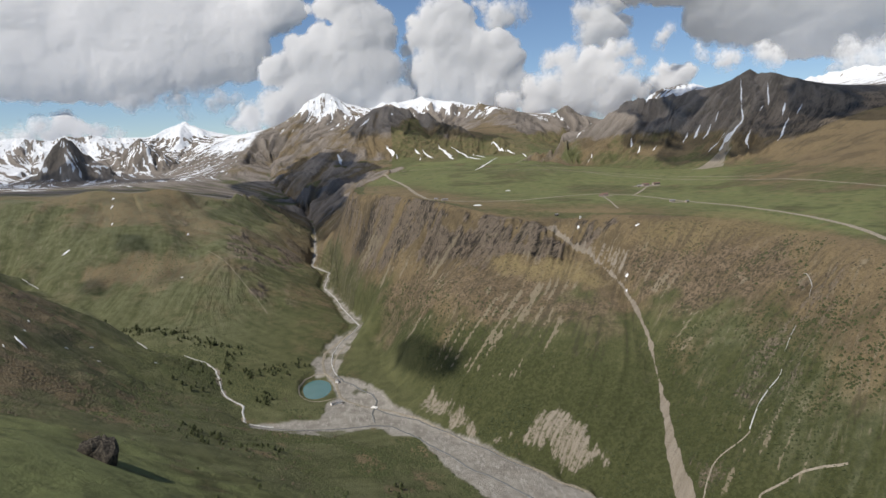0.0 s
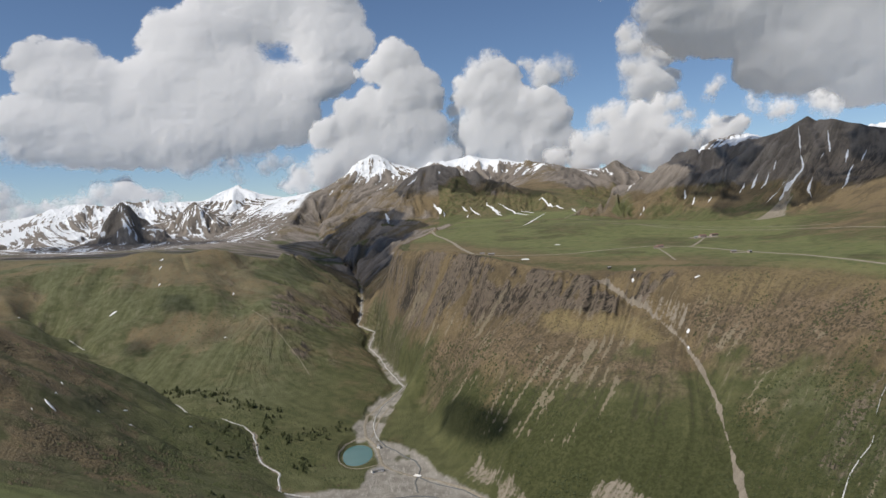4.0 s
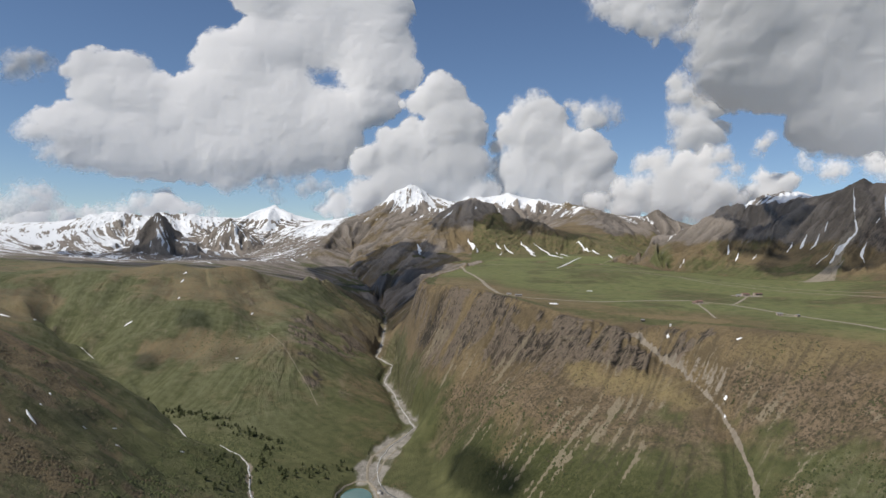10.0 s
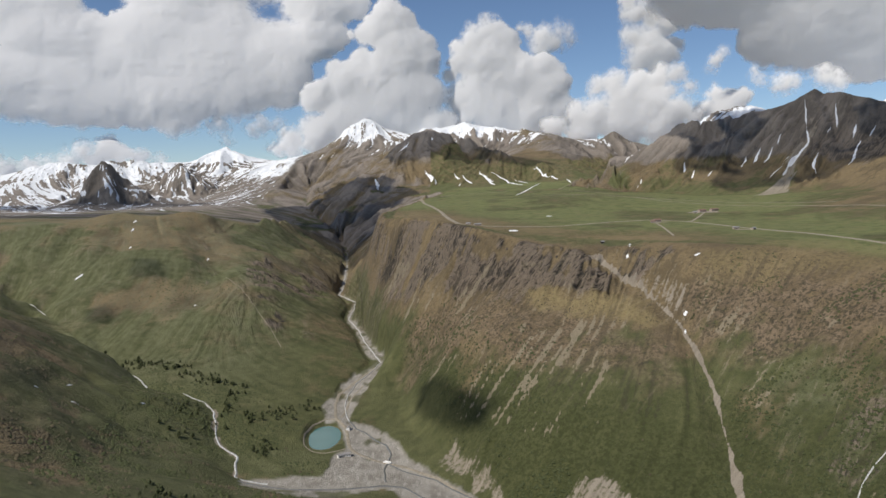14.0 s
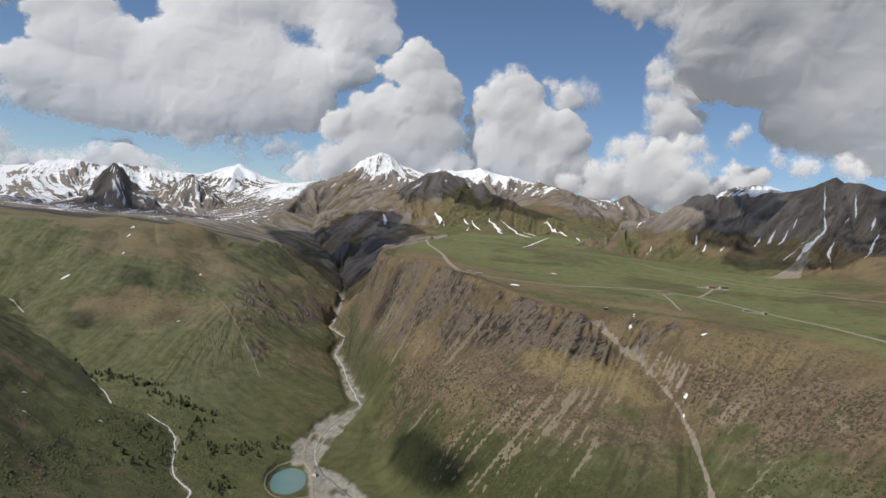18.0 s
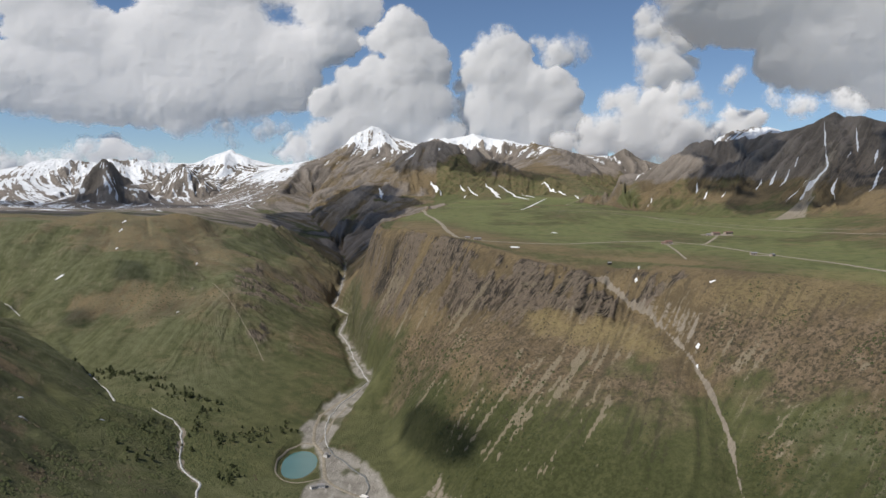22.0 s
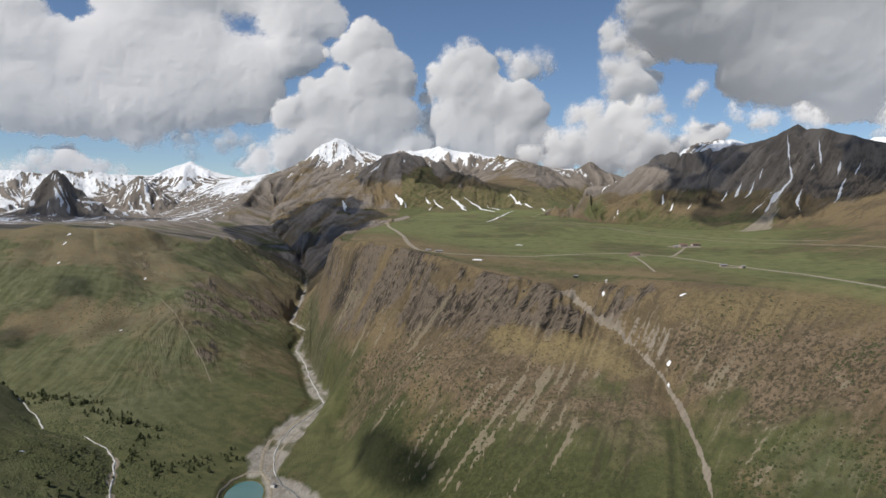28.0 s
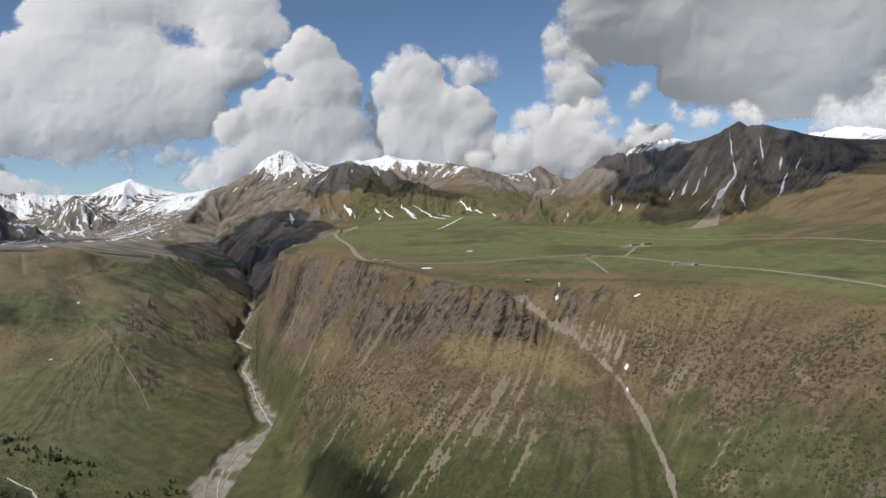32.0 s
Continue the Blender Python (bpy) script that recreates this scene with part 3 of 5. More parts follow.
rock = np.maximum(rock, (1 - smooth(SIDE_D + 14 * fine, 4, 22)) * smooth(Z0, 110, 150) * smooth(fine, -0.1, 0.2) * 0.5)
dry = np.where((X > 560) & (Y > 1650) & (Y < 2900), np.minimum(dry, 0.5 + 0.4 * smooth(Z0, 275, 330) + 0.5 * patch + 0.3 * fine), dry)
foot = (X > -60) * (X < 1000) * smooth(Y, 2600, 2800) * (1 - smooth(Z0 + 50 * patch + 20 * RIBS, 390, 470))
rock = rock * (1 - 0.8 * foot)
dry = dry * (1 - 0.5 * foot)
dry = np.maximum(dry * (1 - 0.5 * talus), knoll)
rock = np.maximum(rock, smooth(Y, 1950, 2200) * (X < -600) * (0.62 + 0.5 * patch + 0.2 * FINS))
rock = np.maximum(rock, (1 - foot) * smooth(Y, 2900, 3400) * smooth(SLOPE, 0.12, 0.3) * (0.5 + 0.5 * fine + 0.4 * patch))
snow_e = smooth(Z + 60 * patch - 60 * FLOW - 110 * FINS - 30 * THREADS, 490, 620) * (X > 1700) * (Y > 2700)
snow_r = (1 - smooth(near_line(X, Y, LINES["right_snow"]), 70, 130)) * smooth(-0.5 * FLOW + patch + 0.5, 0.1, 0.5)
snow = np.clip(ridge_snow + west_snow + snow_e + snow_r, 0, 1)
contour = np.where(left_side, 0.91 * X + 0.41 * Y, 0.69 * X - 0.72 * Y)

g = Mat("mountain_ground", 0.95)
cu = g.attr("contour")
fall = g.attr("flow")
comb = g.t.nodes.new("ShaderNodeCombineXYZ")
sep = g.t.nodes.new("ShaderNodeSeparateXYZ")
g.t.links.new(g.geo.outputs["Position"], sep.inputs[0])
g.put(comb.inputs[0], g.math("MULTIPLY", cu, 0.22))
g.put(comb.inputs[1], g.math("MULTIPLY", sep.outputs["Z"], 0.022))
streak = g.t.nodes.new("ShaderNodeTexNoise")
streak.inputs["Scale"].default_value, streak.inputs["Detail"].default_value = 1.0, 6
streak.inputs["Roughness"].default_value = 0.68
g.t.links.new(comb.outputs[0], streak.inputs[0])
streak = streak.outputs[0]
comb = g.t.nodes.new("ShaderNodeCombineXYZ")
g.put(comb.inputs[0], g.math("MULTIPLY", cu, 0.40))
g.put(comb.inputs[1], g.math("MULTIPLY", sep.outputs["Z"], 0.085))
columns = g.t.nodes.new("ShaderNodeTexNoise")
columns.inputs["Scale"].default_value, columns.inputs["Detail"].default_value = 1.0, 4
columns.inputs["Roughness"].default_value = 0.6
g.t.links.new(comb.outputs[0], columns.inputs[0])
columns = columns.outputs[0]
big, mid, small, tiny = g.noise(0.012, 5), g.noise(0.06, 6), g.noise(0.22, 6, rough=0.7), g.noise(0.7, 4, rough=0.7)
grass = g.mix(g.step(g.math("ADD", g.math("MULTIPLY", mid, 0.65), g.math("MULTIPLY", fall, 0.35)), 0.25, 0.75), (0.062, 0.070, 0.026), (0.124, 0.126, 0.054))
grass = g.mix(g.math("MULTIPLY", g.attr("lush"), g.step(small, 0.42, 0.58)), grass, (0.035, 0.042, 0.014))
grass = g.mix(g.math("MULTIPLY", g.attr("lush"), 0.55), grass, (0.055, 0.062, 0.021))
grass = g.mix(g.math("MULTIPLY", g.attr("meadow"), g.step(mid, 0.2, 0.6)), grass, (0.172, 0.190, 0.074))
brown = g.mix(g.step(small, 0.3, 0.7), (0.138, 0.102, 0.056), (0.240, 0.180, 0.098))
brown = g.mix(g.math("MULTIPLY", g.step(big, 0.46, 0.60), 0.55), brown, (0.078, 0.060, 0.036))
brown = g.mix(g.math("MULTIPLY", g.step(streak, 0.46, 0.66), 0.45), brown, (0.155, 0.118, 0.075))
dryf = g.math("ADD", g.attr("dry"), g.math("MULTIPLY", g.math("SUBTRACT", mid, 0.5), 1.0))
col = g.mix(g.step(dryf, 0.2, 0.8), grass, brown)
# pale grey-green tint: painted haze on the left slopes, pale ground on the right
col = g.mix(g.math("MULTIPLY", g.attr("haze_pale"), g.step(g.math("ADD", g.math("MULTIPLY", fall, 0.4), g.math("MULTIPLY", mid, 0.6)), 0.2, 0.9)), col, (0.160, 0.168, 0.100))
stone = g.mix(g.step(g.math("ADD", g.math("MULTIPLY", g.attr("fins"), 0.6), g.math("MULTIPLY", small, 0.5)), 0.3, 0.85), (0.142, 0.122, 0.104), (0.262, 0.226, 0.192))
stone = g.mix(g.math("MULTIPLY", g.step(mid, 0.5, 0.7), 0.5), stone, (0.22, 0.195, 0.165))
# crevices in the cliff get their shade painted as a near-black rock colour
crack_shade = g.step(g.math("ADD", g.math("MULTIPLY", g.attr("crack"), 0.7), g.math("MULTIPLY", g.math("SUBTRACT", columns, 0.5), 2.4)), 0.16, 0.42)
lava = g.mix(crack_shade, (0.042, 0.036, 0.030), g.mix(g.step(small, 0.35, 0.65), (0.150, 0.118, 0.088), (0.225, 0.180, 0.135)))
stone = g.mix(g.attr("warm"), stone, g.mix(g.step(tiny, 0.55, 0.8), lava, (0.23, 0.19, 0.14)))
stone = g.mix(g.math("MULTIPLY", g.attr("pink"), g.step(mid, 0.3, 0.7)), stone, (0.235, 0.182, 0.140))
col = g.mix(g.step(g.math("ADD", g.attr("rock"), g.math("SUBTRACT", small, 0.5)), 0.3, 0.65), col, stone)
pale = g.mix(small, (0.19, 0.158, 0.105), (0.33, 0.28, 0.195))
fleck = g.math("MULTIPLY", g.math("MULTIPLY", g.attr("streaks"), g.step(mid, 0.44, 0.60)), g.step(g.math("ADD", streak, g.math("MULTIPLY", small, 0.35)), 0.70, 0.80))
dots = g.math("MULTIPLY", g.attr("streaks"), g.step(small, 0.60, 0.68))
col = g.mix(g.math("MULTIPLY", dots, 0.8), col, (0.055, 0.056, 0.032))
col = g.mix(g.math("MULTIPLY", fleck, 0.5), col, pale)
heath = g.mix(g.step(mid, 0.35, 0.65), (0.145, 0.104, 0.066), (0.205, 0.152, 0.098))
col = g.mix(g.math("MULTIPLY", g.attr("scrub"), g.step(mid, 0.25, 0.6)), col, heath)
clump = g.step(g.noise(0.24, 5, (1, 1, 0.5), rough=0.6), 0.49, 0.60)
col = g.mix(g.math("MULTIPLY", g.math("MULTIPLY", g.attr("scrub"), clump), 0.8), col, (0.046, 0.042, 0.027))
thr = g.step(g.math("ADD", g.attr("threads"), g.math("MULTIPLY", g.math("SUBTRACT", small, 0.5), 1.5)), 0.42, 0.68)
col = g.mix(g.math("MULTIPLY", g.attr("ochre"), g.step(small, 0.25, 0.75)), col, (0.27, 0.215, 0.10))
col = g.mix(g.math("MULTIPLY", g.step(g.math("ADD", g.attr("gaps"), g.math("MULTIPLY", g.math("SUBTRACT", small, 0.5), 1.4)), 0.4, 0.75), 0.36), col, (0.055, 0.046, 0.032))
col = g.mix(g.math("MULTIPLY", thr, 0.8), col, pale)
scr = g.step(g.math("ADD", g.attr("scree"), g.math("MULTIPLY", g.math("SUBTRACT", small, 0.5), 1.2)), 0.35, 0.75)
col = g.mix(g.math("MULTIPLY", scr, 0.7), col, pale)
deb = g.step(g.math("ADD", g.attr("debris"), g.math("MULTIPLY", g.math("SUBTRACT", g.math("ADD", g.math("MULTIPLY", small, 0.6), g.math("MULTIPLY", streak, 0.5)), 0.55), 1.7)), 0.35, 0.6)
col = g.mix(deb, col, g.mix(g.step(g.math("ADD", g.math("MULTIPLY", streak, 0.4), g.math("MULTIPLY", tiny, 0.6)), 0.35, 0.65), (0.21, 0.175, 0.13), (0.36, 0.315, 0.25)))
rough = g.math("SUBTRACT", 1.0, g.math("MULTIPLY", g.attr("meadow"), 0.8))
col = g.mix(g.math("MULTIPLY", g.math("MULTIPLY", g.step(tiny, 0.46, 0.66), 0.40), rough), col, (0.040, 0.037, 0.020))
col = g.mix(g.math("MULTIPLY", g.math("MULTIPLY", g.step(small, 0.56, 0.70), 0.30), rough), col, (0.042, 0.042, 0.020))
gravel = g.mix(g.step(mid, 0.3, 0.7), (0.215, 0.195, 0.165), (0.335, 0.312, 0.268))
gravel = g.mix(g.step(small, 0.55, 0.75), gravel, (0.18, 0.163, 0.14))
gravel = g.mix(g.step(g.noise(0.09, 5, (2.6, 0.7, 1.0)), 0.5, 0.66), gravel, (0.36, 0.338, 0.295))
col = g.mix(g.attr("gravel"), col, gravel)
sn = g.step(g.math("ADD", g.attr("snow"), g.math("MULTIPLY", g.math("SUBTRACT", g.math("ADD", g.math("MULTIPLY", small, 0.5), g.math("MULTIPLY", mid, 0.5)), 0.5), 1.5)), 0.34, 0.62)
col = g.mix(sn, col, (0.80, 0.82, 0.84))
crags = g.math("MULTIPLY", g.math("SUBTRACT", 1.0, g.attr("warm")), g.math("MULTIPLY", mid, 5.0))
crags = g.math("ADD", crags, g.math("MULTIPLY", g.math("MULTIPLY", g.attr("rock"), g.attr("warm")), g.math("MULTIPLY", columns, 5.0)))
g.bump(g.math("ADD", crags, g.math("ADD", small, g.math("MULTIPLY", tiny, 0.4))), 2.8, 0.75)
GROUND_MAT = g.color(col)


def sheet(name, keep, mat, attrs):
    """The faces of the ground that keep marks, as one mesh."""
    r, c = X.shape
    idx = np.arange(r * c).reshape(r, c)
    q = np.stack([idx[:-1, :-1], idx[:-1, 1:], idx[1:, 1:], idx[1:, :-1]], -1).reshape(-1, 4)[keep.ravel()]
    used, q = np.unique(q, return_inverse=True)
    q = q.reshape(-1, 4).astype(np.int32)
    me = bpy.data.meshes.new(name)
    me.vertices.add(len(used))
    me.vertices.foreach_set("co", np.stack([X, Y, Z], -1).reshape(-1, 3)[used].astype(np.float32).ravel())
    me.loops.add(q.size)
    me.loops.foreach_set("vertex_index", q.ravel())
    me.polygons.add(len(q))
    me.polygons.foreach_set("loop_start", np.arange(0, q.size, 4, dtype=np.int32))
    me.polygons.foreach_set("use_smooth", np.ones(len(q), bool))
    me.update(calc_edges=True)
    for key, v in attrs.items():
        me.attributes.new(key, "FLOAT", "POINT").data.foreach_set("value", v.reshape(-1)[used].astype(np.float32))
    me.materials.append(mat)
    return new(name, me)


near_green = (1 - smooth(Y + 90 * fine + 60 * patch, 380, 450)) * left_side * 1.0
lush = lush * (1 - near_green)
dry = dry * (1 - near_green)
gaps = smooth(-THREADS + 1.2 * fbm(X, Y, 60, 3, 57), 0.7, 1.5) * right_face * smooth(Z0, 45, 110)
# haze put into the left slopes' colour; right term is pale grey-green rocky ground
haze_pale = left_side * (smooth(-X, 200, 380) * smooth(Y, 850, 1150) * (1 - smooth(Y, 2300, 2700)) * 0.6 + 0.3 * (Y <= 850) * smooth(Y, 440, 520)) + 0.6 * right_face * smooth(X, 280, 340) * (1 - smooth(Z0 + 50 * patch, 110, 180)) * smooth(fine + 0.25 * THREADS, -0.3, 0.3)
apron = (X > 560) * (Y > 1650) * (Y < 2600) * (1 - smooth(Z0 + 40 * patch, 290, 370))
COVER = dict(gaps=gaps, haze_pale=haze_pale, meadow=near_green + 0.3 * foot + 0.15 * apron * (1 - flat) + flat * (1 - 0.85 * smooth(patch + 0.3 * fine, 0.1, 0.4)) * smooth(RIM_D + 80 * patch, 70, 250) * 0.8, threads=threads * (1 - 0.8 * rim_grass) * (1 - 0.6 * knoll), ochre=np.max([knoll, 0.55 * rim_grass, 0.4 * flat * (1 - smooth(RIM_D + 70 * patch, 60, 250))], axis=0), scrub=scrub, pink=np.maximum(fan, 0.3 * cliff * smooth(patch, -0.1, 0.3)), fins=np.clip(0.5 + 0.6 * FINS + 0.4 * FLOW, 0, 1), flow=np.clip(0.5 + 0.32 * FLOW + 0.1 * THREADS, 0, 1), crack=np.clip(0.5 + 0.4 * crack, 0, 1), warm=1 - smooth(Y, 1800, 2300), dry=dry, lush=lush, rock=rock, scree=scree, streaks=streak_zone, debris=debris, gravel=bed, snow=snow, contour=contour)
fx, fy = X[:-1, :-1], Y[:-1, :-1]
foot_r = np.interp(fx, [560, 610, 736, 857, 961, 1053, 1500], [2900, 2330, 2080, 1930, 1820, 1760, 1750])
zone = np.zeros(fx.shape, int)
zone[(fx > 590) & (fx < 1700) & (fy > foot_r) & (fy < 2780)] = 1
zone[(fx > -800) & (fx <= 1900) & (fy > np.interp(fx, [-800, -433, -200, 0, 361, 620, 1900], [3050, 2900, 2950, 2960, 3090, 2900, 2800])) & (zone == 0)] = 2
zone[(fx <= -800) & (fy > np.interp(fx, [-3900, -2200, -1535, -1152, -817], [2200, 2230, 2480, 2680, 3010]))] = 3
zone[(fx > 1700) & (fy > 2500)] = 4
ground = sheet("ground", zone == 0, GROUND_MAT, COVER)
tagged(ground, "green and brown slopes, river valley and grassy plateau", "ground", kind="structure")
for k, label in ((1, "dark rocky mountain with thin snow gullies above plateau"), (2, "brown mountain range with snow on its jagged crest"),
                 (3, "snow-covered mountain range with dark rock ribs"), (4, "distant mountain under snow and cloud")):
    tagged(sheet("mountain", zone == k, GROUND_MAT, COVER), label, "mountain")
# ---- clouds ----
def cloud_mat(name, tone):
    """Cloud: light scatters back off its drops, and its thin rim lets the sky through."""
    c = Mat(name, 1.0)
    n = c.t.nodes
    dif, tra, clear = n.new("ShaderNodeBsdfDiffuse"), n.new("ShaderNodeBsdfTranslucent"), n.new("ShaderNodeBsdfTransparent")
    body, shell = n.new("ShaderNodeMixShader"), n.new("ShaderNodeMixShader")
    dif.inputs[0].default_value = tra.inputs[0].default_value = (tone, 0.985 * tone, 0.97 * tone, 1)
    body.inputs[0].default_value = 0.22
    c.t.links.new(dif.outputs[0], body.inputs[1])
    c.t.links.new(tra.outputs[0], body.inputs[2])
    fray = c.math("SUBTRACT", c.noise(0.022, 6, rough=0.65), 0.5)
    thick = c.attr("thick")
    c.put(shell.inputs[0], c.step(c.math("ADD", thick, c.math("MULTIPLY", fray, 0.9)), 0.12, 0.88))
    c.t.links.new(clear.outputs[0], shell.inputs[1])
    c.t.links.new(body.outputs[0], shell.inputs[2])
    c.t.links.new(shell.outputs[0], n["Material Output"].inputs[0])
    return c.m


CLOUD_MAT = cloud_mat("cloud_white", 0.87)
rng = np.random.RandomState(12)


def blur(a, rounds):
    for _ in range(rounds):
        e = np.pad(a, 1, mode="edge")
        a = (e[:-2, 1:-1] + e[2:, 1:-1] + e[1:-1, :-2] + e[1:-1, 2:] + 4 * a) / 8
    return a


def cloud(text, label, shell, tilt=0.0, wisp=0.0, bulge=0.5, cell=6.0):
    """A heap of puffs, far off, with smaller ones on its upper side. Rows: bearing in degrees, height, radius."""
    puffs = line(text)
    u = np.radians(puffs[:, 0]) * shell
    balls = [np.stack([u, puffs[:, 1], puffs[:, 2], 0 * u], -1)]
    for a, b, r, _ in balls[0].copy():
        if r < 45:
            continue
        m = 9
        ang = rng.uniform(-0.5, math.pi + 0.5, m)
        out = r * rng.uniform(0.35, 0.92, m)
        balls.append(np.stack([a + out * np.cos(ang), b + out * np.sin(ang), r * rng.uniform(0.18, 0.40, m), np.sqrt(r * r - out * out) * 0.8], -1))
    balls = np.concatenate(balls)
    lo, hi = (balls[:, :2] - balls[:, 2:3]).min(0) - 150, (balls[:, :2] + balls[:, 2:3]).max(0) + 150
    nx, ny = (np.ceil((hi - lo) / cell)).astype(int)
    gu, gw = np.meshgrid(lo[0] + cell * np.arange(nx), lo[1] + cell * np.arange(ny))
    wu = gu + 34 * fbm(gu, gw, 150, 5, 91, 0.6)
    ww = gw + 34 * fbm(gu, gw, 150, 5, 95, 0.6)
    inner = np.full(gu.shape, -200.0)
    for a, b, r, z in balls:
        i0, i1 = max(int((a - r - 160 - lo[0]) / cell), 0), int((a + r + 160 - lo[0]) / cell) + 2
        j0, j1 = max(int((b - r - 160 - lo[1]) / cell), 0), int((b + r + 160 - lo[1]) / cell) + 2
        s = np.s_[j0:j1, i0:i1]
        d = np.hypot(wu[s] - a, ww[s] - b)
        # two puffs that touch run together
        old, add = inner[s], r - d
        blend = np.clip(0.5 + 0.5 * (add - old) / 30, 0, 1)
        inner[s] = old * (1 - blend) + add * blend + 30 * blend * (1 - blend)
    billow = sum(k * np.abs(2 * value_noise(wu / q, ww / q, e) - 1) for q, k, e in ((120, 15, 3), (56, 9, 5), (27, 5, 7), (13, 2.5, 9))) - 14
    inner = inner + billow + 16 * fbm(gu, gw, 90, 5, 97, 0.65)
    fade = 34 + 80 * smooth(fbm(gu, gw, 260, 3, 61), -0.3, 0.4) + 70 * wisp
    thick = np.clip((inner + 0.45 * fade) / fade, 0, 1) * (1 - 0.35 * wisp)
    # rounded as a whole, with soft swellings and small billows on top
    edge = np.maximum(inner, -20) + 20
    jy, jx = np.arange(ny)[:, None] / 4 + 0 * gu, np.arange(nx)[None, :] / 4 + 0 * gu
    whole = bilinear(blur(edge[::4, ::4], 70), jx, jy)
    soft = blur(edge, 60)
    h = 230 * (1 - np.exp(-whole / 120)) + 70 * (1 - np.exp(-soft / 60)) + 75 * fbm(wu, ww, 520, 3, 101, 0.5) + 0.45 * blur(billow, 4) * smooth(soft, 20, 80)
    r = shell - bulge * h - tilt * (gw - lo[1])
    az = gu / shell
    co = np.stack([r * np.sin(az), r * np.cos(az), gw], -1).reshape(-1, 3)
    idx = np.arange(nx * ny).reshape(ny, nx)
    q = np.stack([idx[:-1, :-1], idx[:-1, 1:], idx[1:, 1:], idx[1:, :-1]], -1).reshape(-1, 4)
    q = q[(thick.ravel()[q] > 0).any(1)]
    used, q = np.unique(q, return_inverse=True)
    q = q.reshape(-1, 4).astype(np.int32)
    me = bpy.data.meshes.new("cloud")
    me.vertices.add(len(used))
    me.vertices.foreach_set("co", co[used].astype(np.float32).ravel())
    me.loops.add(q.size)
    me.loops.foreach_set("vertex_index", q.ravel())
    me.polygons.add(len(q))
    me.polygons.foreach_set("loop_start", np.arange(0, q.size, 4, dtype=np.int32))
    me.polygons.foreach_set("use_smooth", np.ones(len(q), bool))
    me.update(calc_edges=True)
    me.attributes.new("thick", "FLOAT", "POINT").data.foreach_set("value", thick.ravel()[used].astype(np.float32))
    me.materials.append(CLOUD_MAT)
    return tagged(new("cloud", me), label, "cloud", "clouds over the mountains")


cloud("-33.83,970,72 -32.80,1002,90 -31.57,1042,116 -32.78,836,50 -31.55,836,101 -30.12,972,217 -30.34,1381,118 -29.50,1435,96 -27.74,1373,155 -29.04,1238,201 -27.15,1186,226 -30.12,859,108 -27.89,952,235 -24.79,950,254 -24.01,1190,146 -22.60,1266,202 -21.80,1545,111 -21.51,1650,112 -19.07,1563,261 -22.38,1046,345 -18.63,1270,404 -19.03,938,217 -20.71,771,72 -16.93,1664,243 -18.32,1812,106 -13.43,1789,283 -16.03,1088,335 -13.39,1131,274 -12.04,1017,152 -9.83,1750,282 -9.37,1553,242 -7.55,1737,120 -6.86,1522,126 -9.35,1302,176 -11.66,2155,465 -16.97,2156,349 -7.57,2098,154 -14.36,2602,684 -26.35,827,126 -23.18,839,137 -19.45,809,126 -16.45,876,126 -13.38,936,116 -28.26,832,86 -20.70,744,86 -30.48,809,79", "huge white cumulus cloud with grey base", 4500, tilt=-0.36)
cloud("-4.10,1386,98 -2.95,1323,105 -5.02,1293,105 -2.95,1109,193 -0.97,1109,96 -5.23,990,178 -7.52,952,148 -9.56,898,111 -7.05,757,192 -3.16,844,229 -0.74,870,88 -9.77,656,140 -11.93,599,99 -12.91,573,51 -0.41,697,125 -1.10,623,110 -6.07,1237,52 -7.07,1254,37", "white towering cumulus cloud behind snowy peak", 4600)
cloud("4.12,1256,107 2.63,1210,99 5.16,1217,92 2.18,1090,129 0.90,1023,57 4.13,1042,209 5.92,965,171 8.14,1020,99 9.24,940,91 7.93,887,159 3.09,856,189 1.46,872,94 4.81,742,189 1.41,706,121 7.49,702,170 9.33,737,106", "white cumulus cloud above the brown range", 4720, tilt=0.08)
cloud("6.94,1281,52 8.14,1234,82 9.24,1267,52 10.11,1246,44 7.92,1152,59 6.27,1316,33 10.46,1216,29 9.02,1196,52", "thin grey-white cloud wing beside cumulus", 4760, wisp=0.45)
cloud("12.27,885,59 13.54,875,82 15.20,877,97 16.84,900,74 17.85,917,56 18.84,841,37 14.37,766,130 16.43,761,130 12.27,709,126 10.77,711,74 10.46,766,44 18.04,698,96 14.38,617,148 16.84,613,130 10.98,603,111 19.15,644,59 8.81,641,81", "low white cumulus cloud over the saddle", 4650, tilt=0.14)
cloud("20.78,785,60 21.92,768,68 22.67,786,38 20.40,703,76 21.54,700,91 19.54,688,45", "small white cloud behind dark mountain", 4740, tilt=0.12)
cloud("14.79,1386,57 14.54,1326,42 15.41,1304,76 15.00,1191,68 16.43,1255,68 17.24,1216,76 17.89,1230,45 16.03,1097,121 17.45,1073,76 15.20,1033,68 16.64,999,60 18.24,1126,38", "small upright white cumulus cloud", 4700, tilt=0.14)
